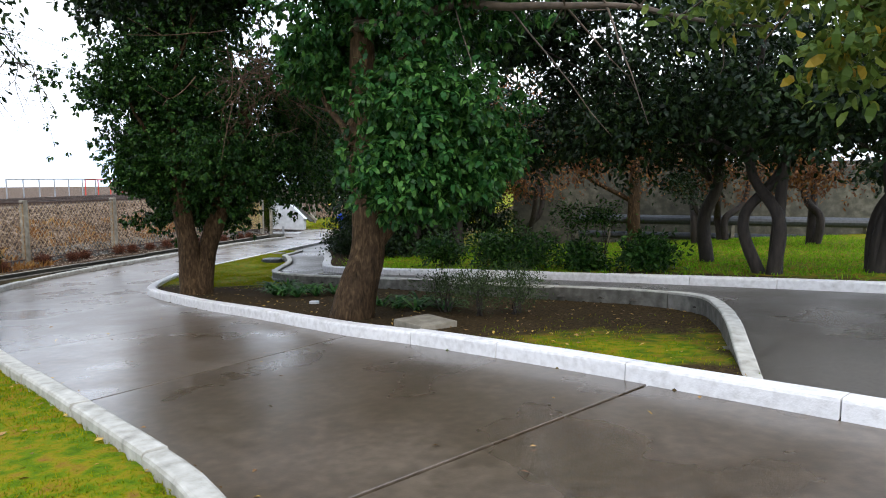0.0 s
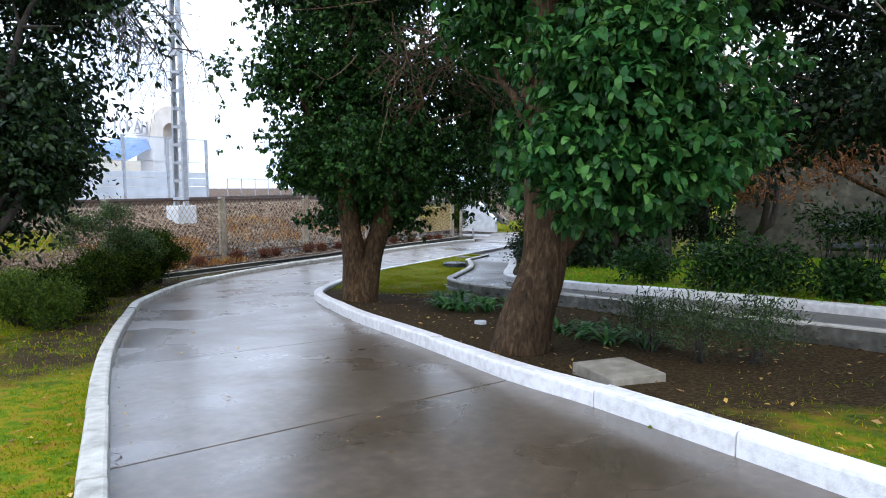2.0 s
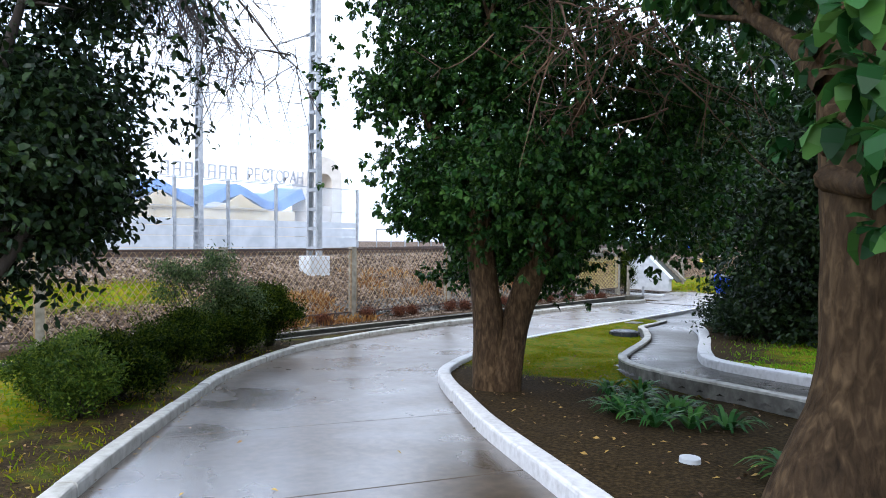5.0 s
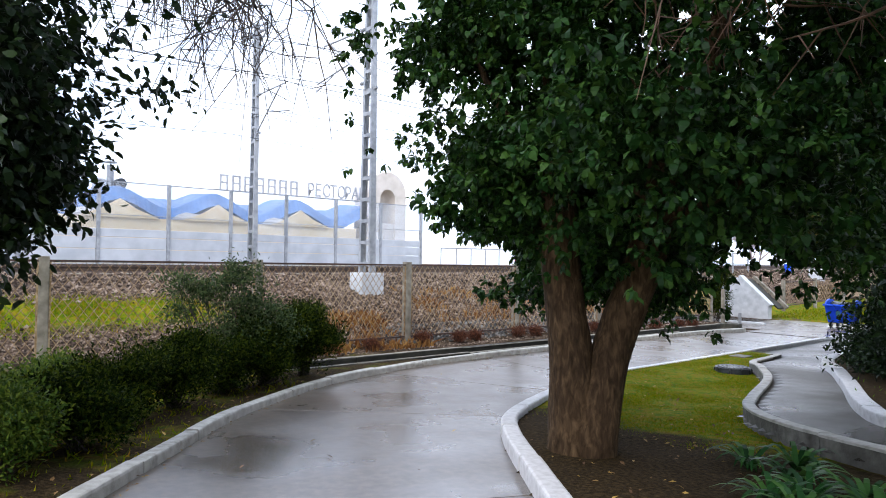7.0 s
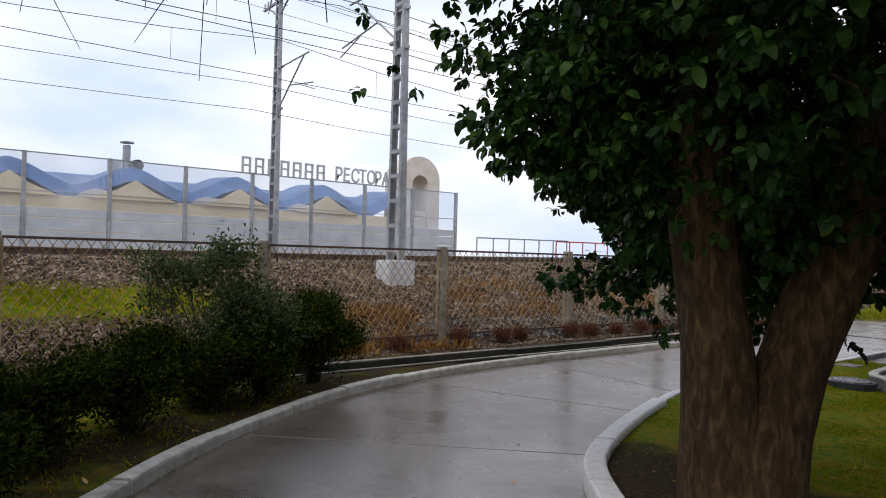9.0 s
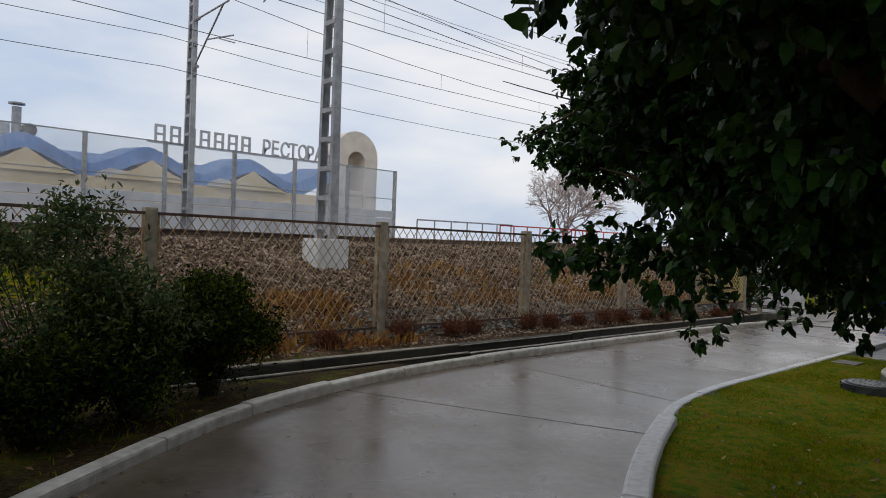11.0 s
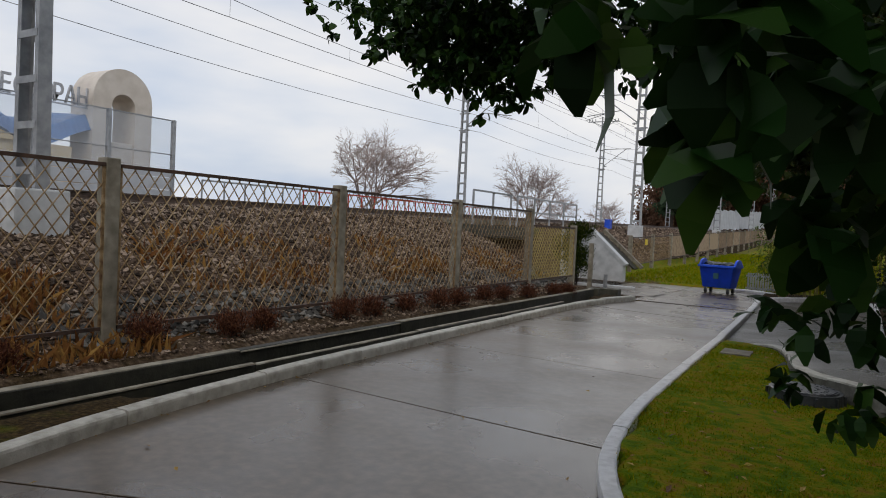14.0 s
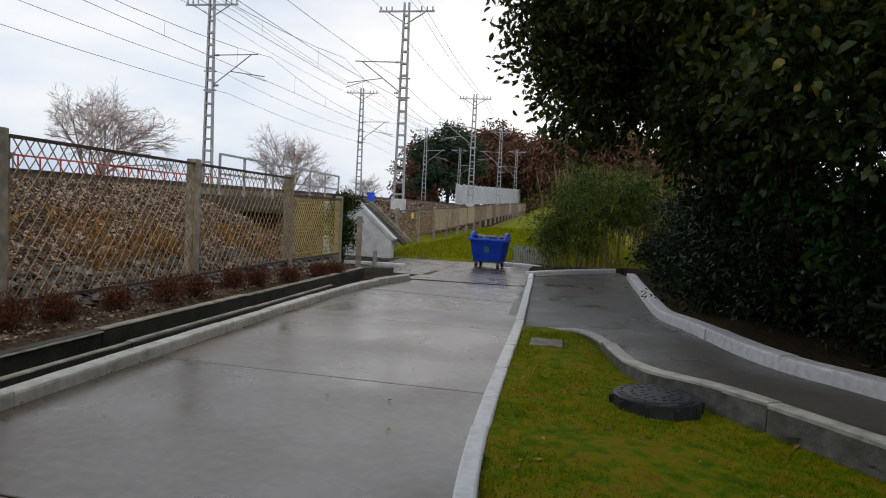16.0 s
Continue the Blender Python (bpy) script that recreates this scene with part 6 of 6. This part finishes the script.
leaves("foliage", [(-12.0, 34.9, 2.0, 0.7, 0.8, 1.1, 1.2), (-11.2, 35.9, 2.3, 0.9, 0.9, 1.2, 1.5), (-10.2, 36.8, 2.2, 1.0, 0.9, 1.2, 1.5), (-9.2, 36.6, 2.0, 0.9, 0.9, 1.3, 1.2), (-11.6, 36.2, 1.2, 0.9, 0.9, 0.7, 1), (-12.3, 34.5, 1.3, 0.5, 0.6, 0.8, 1)], 3800, 0.13, BAMBOO, bamboo, 78, per=8, width=0.2, droop=0.5)

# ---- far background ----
def bare_tree(x, y, z, h, w, seed, label, material=HAZETWIG, levels=4):
    rng = np.random.default_rng(seed)
    top = thing("bare_tree", (0, 0, 0), label, "tree", "bare trees")
    pcs = []

    def grow(p, d, l, r, k):
        t = np.linspace(0, 1, 4)[:, None]
        q = p + d * l * t + rng.normal(0, 0.05, 3) * l * t ** 2
        pcs.append(tube(q, r * (1 - 0.4 * t[:, 0]), 4))
        if k == 0:
            return
        for _ in range(rng.integers(3, 5)):
            i = rng.integers(2, 4)
            nd = d + rng.normal(0, 0.5, 3) * [w, w, 0.6]
            nd /= np.linalg.norm(nd)
            grow(q[i], nd, l * rng.uniform(0.55, 0.8), r * 0.6, k - 1)

    for _ in range(3):
        d = np.array([rng.normal(0, 0.3), rng.normal(0, 0.3), 1])
        grow(np.array([x, y, z], float), d / np.linalg.norm(d), h * 0.34, h * 0.015, levels)
    tagged(big_mesh("branch_crown", *join(pcs), material, top, smooth=True), kind="stuff")
    return top


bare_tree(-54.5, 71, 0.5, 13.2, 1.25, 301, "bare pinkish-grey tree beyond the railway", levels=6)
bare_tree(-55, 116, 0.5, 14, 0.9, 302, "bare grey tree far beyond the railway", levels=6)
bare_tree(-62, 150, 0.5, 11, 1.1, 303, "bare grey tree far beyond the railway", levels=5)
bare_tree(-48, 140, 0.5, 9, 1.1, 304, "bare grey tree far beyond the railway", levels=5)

wood = thing("far_woods", label="russet brown winter woodland on a rise behind the railway", category="woods", kind="stuff")
rngw = np.random.default_rng(9)
WB = [(-56 + 66 * u + rngw.normal(0, 2), 180 + rngw.normal(0, 4), 4 + 9 * min(1, u * 3.5) + rngw.normal(0, 1.5), 5.5, 5, 5 + 4 * min(1, u * 4), 0.4 + u) for u in np.linspace(0, 1, 18)]
leaves("thicket", WB, 20000, 0.8, FARWOOD, wood, 91, per=9, spread=2.0, width=0.45, shell=2.4, clump=60, carve=0)
for k, (x, y, h) in enumerate([(-39, 146, 17), (-35, 148, 20), (-31.5, 146, 18)]):
    pine = thing("pine_tree", (0, 0, 0), "tall dark green pine in front of the woods", "tree", "pines")
    trunk_mesh("trunk", [(x, y, 0), (x, y, h * 0.5), (x, y, h)], [0.4, 0.3, 0.1], pine, DARKBARK, 95 + k, 8)
    leaves("crown", [(x, y, h * 0.78, 2.6, 2.6, h * 0.2, 3), (x + 1.5, y, h * 0.6, 2.5, 2.5, 2.0, 1.5), (x - 1, y, h * 0.45, 2.2, 2.2, 2.2, 1)], 1500, 0.5, PINE, pine, 96 + k, per=9, spread=1.2, carve=0.4)
white_fence = thing("panel_barrier", label="pale grey metal panel barrier along the railway platform", category="barrier")
for i in range(25):
    y = 79 + i * 4.6
    z = 3.1 + 0.0255 * (y - 79)
    part("panel", box_bm((-22.3, y, z - 0.6), (-22.2, y + 4.5, z + 1.38 + 0.012 * (y - 79)), 0.02), PANEL, white_fence)
redrail = thing("handrail", label="red and grey steel handrails beyond the tracks", category="railing")
for a, b, m in ((31.5, 38.5, STEEL), (37.5, 47, RED), (44, 56, RED)):
    bm = bmesh.new()
    add_bar(bm, (-33.4, a, 3.05), (-33.4, b, 3.1), 0.07)
    for y in np.arange(a, b + 0.1, 1.15):
        add_bar(bm, (-33.4, y, 1.6), (-33.4, y, 3.05), 0.05)
    part("rail", bm, m, redrail)

for k, (x, y) in enumerate([(-2.6, 22.5), (2.6, 21.5), (5.2, 19.5), (7.0, 16.5), (3.6, 23.0)]):
    garden_tree(x, y, 6.0, [(x, y, 4.4, 1.9, 1.7, 1.6, 3), (x - 0.5, y - 0.6, 2.9, 1.2, 1.0, 0.7, 1)], 1300, 0.10, SHADELEAF if k % 2 else LEAFRED, "slender tree at the back of the garden", 601 + k, r=0.09, fork=1.6, stems=2)
# wall and pipe at the back of the garden
back_wall = thing("wall_back", label="grey weathered wall at the back of the garden, darkened to look dim", category="wall", kind="structure")
# dark concrete colour stands in for the dimness behind the trees
part("wall", box_bm((-3.5, 25.5, 0.0), (16, 25.8, 3.2)), DARKCONC, back_wall)
pipe = thing("pipe", label="dark insulated pipe on posts along the back wall", category="pipe")
part("pipe", add_rod(bmesh.new(), (-1, 24, 1.45), (16, 24, 1.3), 0.16, 12), BLACK, pipe)
part("pipe", add_rod(bmesh.new(), (-1, 24.2, 0.9), (16, 24.2, 0.75), 0.12, 12), BLACK, pipe)
for x in (0, 4, 8, 12):
    part("support", box_bm((x, 23.95, 0.2), (x + 0.1, 24.25, 1.35)), CONC, pipe)


# ---- weeping bare branches over the path edge ----
weeper = thing("bare_tree", (0, 0, 0), "bare tree with thin drooping twigs beside the path", "tree", "bare trees")
rngt = np.random.default_rng(404)
wz = gz(-12.4, 6.6)
trunk_mesh("trunk", [(-12.4, 6.6, wz - 0.1), (-12.3, 6.8, wz + 2.5), (-12.2, 7.2, wz + 5.0), (-12.1, 7.8, wz + 6.6)], [0.17, 0.13, 0.10, 0.06], weeper, DARKBARK, 12, 10)
for a in range(10):
    e = np.array([-13.6 + 0.36 * a + rngt.normal(0, 0.2), 10.2 + rngt.normal(0, 0.4), 5.75 - 0.1 * a + rngt.uniform(-0.2, 0.3)])
    t = np.linspace(0, 1, 9)[:, None]
    o = np.array([-12.1, 7.6, 6.2])
    main = o + (e - o) * t + np.array([0, 0, 0.9]) * np.sin(t * 3.14)
    pcs = [tube(main, 0.035 * (1 - 0.8 * t[:, 0]) + 0.006, 6)]
    for b in range(17):
        p = main[rngt.integers(3, 9)]
        l = rngt.uniform(0.6, 1.8)
        d = rngt.normal(0, 0.85, 2)
        u = np.linspace(0, 1, 7)[:, None]
        q = p + np.concatenate([d[None, :] * u * l * 0.55, -l * (u ** 1.6) * 0.8 + 0.2 * np.sin(u * 3.1)], 1) + rngt.normal(0, 0.045, (7, 3))
        pcs.append(tube(q, 0.014 * (1 - 0.75 * u[:, 0]), 4))
        for c in range(5):
            i = rngt.integers(2, 6)
            dd = rngt.normal(0, 0.26, 3) - [0, 0, 0.18]
            v = np.linspace(0, 1, 4)[:, None]
            pcs.append(tube(q[i] + dd * v * rngt.uniform(0.6, 1.9), 0.0075 * (1 - 0.6 * v[:, 0]), 3))
    big_mesh("branch", *join(pcs), TWIG, weeper)

# ---- loose ballast stones on the bank ----
rngs = np.random.default_rng(55)


def stones(name, x0, x1, y0, y1, n, lo, hi, label, material=STONE):
    x, y = rngs.uniform(x0, x1, n), rngs.uniform(y0, y1, n)
    g, v = covers(x, y)
    keep = (rngs.random(n) > g * 1.2)
    x, y = x[keep], y[keep]
    n = len(x)
    z = terrain(x, y)
    r = lo + (hi - lo) * rngs.random(n) ** 2.5
    base = np.array([(1, 0, 0), (0, 1, 0), (-1, 0, 0), (0, -1, 0), (0, 0, 0.8), (0, 0, -0.8)], float)
    V = base[None] * r[:, None, None] * rngs.uniform(0.6, 1.25, (n, 6, 1)) + rngs.normal(0, 0.18, (n, 6, 3)) * r[:, None, None]
    a = rngs.uniform(0, 6.28, n)
    ca, sa = np.cos(a)[:, None], np.sin(a)[:, None]
    V = np.stack([V[..., 0] * ca - V[..., 1] * sa, V[..., 0] * sa + V[..., 1] * ca, V[..., 2]], -1)
    V += np.stack([x, y, z + r * 0.25], 1)[:, None, :]
    F = np.array([(0, 1, 4), (1, 2, 4), (2, 3, 4), (3, 0, 4), (1, 0, 5), (2, 1, 5), (3, 2, 5), (0, 3, 5)])
    ob = big_mesh(name, V.reshape(-1, 3), (np.arange(n)[:, None, None] * 6 + F[None]).reshape(-1, 3), material)
    return tagged(ob, label, "gravel", kind="stuff")


stones("ballast", -23.2, -18.0, 3.0, 33.2, 72000, 0.018, 0.058, "grey-brown crushed railway ballast on the bank")
stones("gravel", -18.1, -17.1, 14.5, 31.0, 6000, 0.008, 0.035, "small gravel along the foot of the fence")
stones("ballast", -18.7, -17.65, 17.0, 32.0, 2600, 0.03, 0.10, "dark broken stones under the fence", mat("dark_stone", [(0.15, (0.03, 0.028, 0.024)), (0.55, (0.085, 0.08, 0.07)), (0.9, (0.22, 0.21, 0.185))], scale=4, per="island", per_amount=0.35, bump=0.3))
stones("ballast", -22.9, -18.2, 40.0, 70.0, 6000, 0.03, 0.09, "grey-brown crushed railway ballast on the bank")


# ---- grass and fallen leaves ----
def blades(name, x0, x1, y0, y1, n, h, material, label, test, seed, lean=0.9):
    rng = np.random.default_rng(seed)
    x, y = rng.uniform(x0, x1, n), rng.uniform(y0, y1, n)
    keep = test(x, y, rng.random(n))
    x, y = x[keep], y[keep]
    n = len(x)
    z = terrain(x, y)
    a = rng.uniform(0, 6.28, n)
    hh = h * rng.uniform(0.4, 1.2, n)
    w = (0.08 + 0.08 * rng.random(n)) * h + 0.0015
    d = np.stack([np.cos(a), np.sin(a), np.zeros(n)], 1)
    p = np.stack([x, y, z - 0.005], 1)
    s1 = np.stack([-d[:, 1], d[:, 0], d[:, 2]], 1) * w[:, None]
    k = rng.normal(0, lean, (n, 1)) * hh[:, None]
    V = np.stack([p - s1, p + s1, p + s1 * 0.6 + d * k * 0.4 + np.array([0, 0, 1]) * hh[:, None] * 0.6, p + d * k + np.array([0, 0, 1]) * hh[:, None]], 1)
    ob = big_mesh(name, V.reshape(-1, 3), np.arange(n)[:, None] * 4 + np.array([0, 1, 2, 3]), material)
    return tagged(ob, label, "grass", kind="stuff")


def lawn(x, y, r):
    g, v = covers(x, y)
    patch = np.array([noise.noise((a * 0.9, b * 0.9, 4.0)) for a, b in zip(x, y)])
    return r < g * np.clip(0.75 + 0.9 * patch, 0.05, 1)


blades("grass", -12.6, -7.0, 13.0, 24.0, 150000, 0.026, GRASS, "short mossy yellow-green lawn grass", lambda x, y, r: inside(ISLE_POLY, x, y) & lawn(x, y, r), 61)
blades("grass", -9.0, -1.4, 0.5, 7.5, 85000, 0.028, GRASS, "short mossy yellow-green lawn grass", lambda x, y, r: ~inside(MAIN_POLY, x, y) & lawn(x, y, r), 62)
blades("grass", -1.5, 1.6, 5.0, 9.5, 9000, 0.03, GRASS, "thin grass on damp soil", lambda x, y, r: inside(ISLE_POLY, x, y) & lawn(x, y, r), 63)
blades("grass", -9.0, 7.0, 9.0, 24.0, 50000, 0.07, LAWN, "bright green lawn grass behind the kerb", lambda x, y, r: ~inside(ISLE_POLY, x, y) & ~inside(PATH_POLY, x, y) & lawn(x, y, r), 64)
blades("grass", -16.4, -8.0, 4.0, 13.0, 30000, 0.06, GRASS, "grass between the bushes and the railway fence", lambda x, y, r: ~inside(MAIN_POLY, x, y) & lawn(x, y, r), 65)
blades("grass", -17.8, -9.0, 37.3, 60.0, 30000, 0.12, GRASS, "rough grass on the rising verge", lambda x, y, r: r < 0.9, 66)
for k, (x0, x1, y0, y1, n) in enumerate([(-19.4, -17.2, 13.6, 17.9, 5000), (-20.6, -18.6, 19.0, 22.5, 1400), (-20.4, -18.4, 23.5, 27.0, 1500), (-19.6, -18.1, 28.0, 31.0, 900)]):
    blades("dry_grass", x0, x1, y0, y1, n, 0.2, DRYGRASS, "tufts of dry golden grass on the bank", lambda x, y, r: r < 0.25 + 0.9 * np.array([noise.noise((a * 1.5, b * 1.5, 9.0)) for a, b in zip(x, y)]), 67 + k, 0.8)
blades("grass", -20.8, -18.9, 4.0, 13.6, 14000, 0.09, GRASS, "yellow-green grass patch on the bank", lambda x, y, r: lawn(x, y, r), 72)


def litter(name, pts, rise, size, label, seed):
    rng = np.random.default_rng(seed)
    n = len(pts)
    p = np.concatenate([pts, rise(pts[:, 0], pts[:, 1])[:, None] + 0.012], 1)
    a = rng.uniform(0, 6.28, n)
    d = np.stack([np.cos(a), np.sin(a), rng.normal(0, 0.25, n)], 1)
    s1 = np.stack([-np.sin(a), np.cos(a), rng.normal(0, 0.25, n)], 1)
    l = size * rng.uniform(0.5, 1.2, n)[:, None]
    V = np.stack([p - d * l, p - s1 * l * 0.5 + [0, 0, 0.006], p + d * l, p + s1 * l * 0.5 + [0, 0, 0.006]], 1)
    ob = big_mesh(name, V.reshape(-1, 3), np.arange(n)[:, None] * 4 + np.array([0, 1, 2, 3]), LITTER)
    return tagged(ob, label, "leaf litter", kind="stuff")


rngl = np.random.default_rng(88)
p = rngl.uniform((-13, 5), (2, 24), (2600, 2))
p = p[inside(ISLE_POLY, p[:, 0], p[:, 1])]
litter("fallen_leaf_litter", p[:900], terrain, 0.032, "scattered brown and yellow fallen leaves on the island", 1)
p = rngl.uniform((-16, 1), (-1, 14), (2500, 2))
p = p[~inside(MAIN_POLY, p[:, 0], p[:, 1]) & ~inside(ISLE_POLY, p[:, 0], p[:, 1]) & (p[:, 0] < -1.3) & (dist_to(LEFT, p[:, 0], p[:, 1]) < 3)]
litter("fallen_leaf_litter", p[:420], terrain, 0.035, "scattered brown and yellow fallen leaves beside the kerb", 2)
k = rngl.integers(0, len(LEFT), 260)
p = side_shift(LEFT, 0.05)[k] + rngl.normal(0, 0.04, (260, 2))
litter("fallen_leaf_litter", p, ground, 0.02, "small dead leaves swept along the kerb", 3)
p = rngl.uniform((-16, 0), (3, 30), (900, 2))
p = p[inside(MAIN_POLY, p[:, 0], p[:, 1]) & (dist_to(LEFT, p[:, 0], p[:, 1]) > 0.1) & (dist_to(RIGHT, p[:, 0], p[:, 1]) > 0.1)]
litter("fallen_leaf_litter", p[:90], ground, 0.028, "few single yellow leaves on the wet path", 4)

# moss and dirt that have settled in the joints of the path
rngm = np.random.default_rng(97)
for a, b in (JOINTS[1], JOINTS[7]):
    t = rngm.random(900)
    t = t[np.array([noise.noise((q * 9.0, a[0], b[1])) for q in t]) > 0.02]
    c = np.array(a) + (np.array(b) - np.array(a)) * t[:, None] + rngm.normal(0, 0.007, (len(t), 2))
    c = c[(dist_to(LEFT, c[:, 0], c[:, 1]) > 0.08) & (dist_to(RIGHT, c[:, 0], c[:, 1]) > 0.08)]
    r, n = rngm.uniform(0.004, 0.010, len(c)), len(c)
    base = np.array([(1, 0, 0), (0, 1, 0), (-1, 0, 0), (0, -1, 0), (0, 0, 0.7)], float)
    V = base[None] * r[:, None, None] + np.stack([c[:, 0], c[:, 1], ground(c[:, 0], c[:, 1]) - 0.004], 1)[:, None, :]
    F = np.arange(n)[:, None, None] * 5 + np.array([(0, 1, 4), (1, 2, 4), (2, 3, 4), (3, 0, 4)])[None]
    tagged(big_mesh("joint_moss", V.reshape(-1, 3), F.reshape(-1, 3), LEAFNEAR), "low green moss grown in a joint of the path", "moss", kind="stuff")
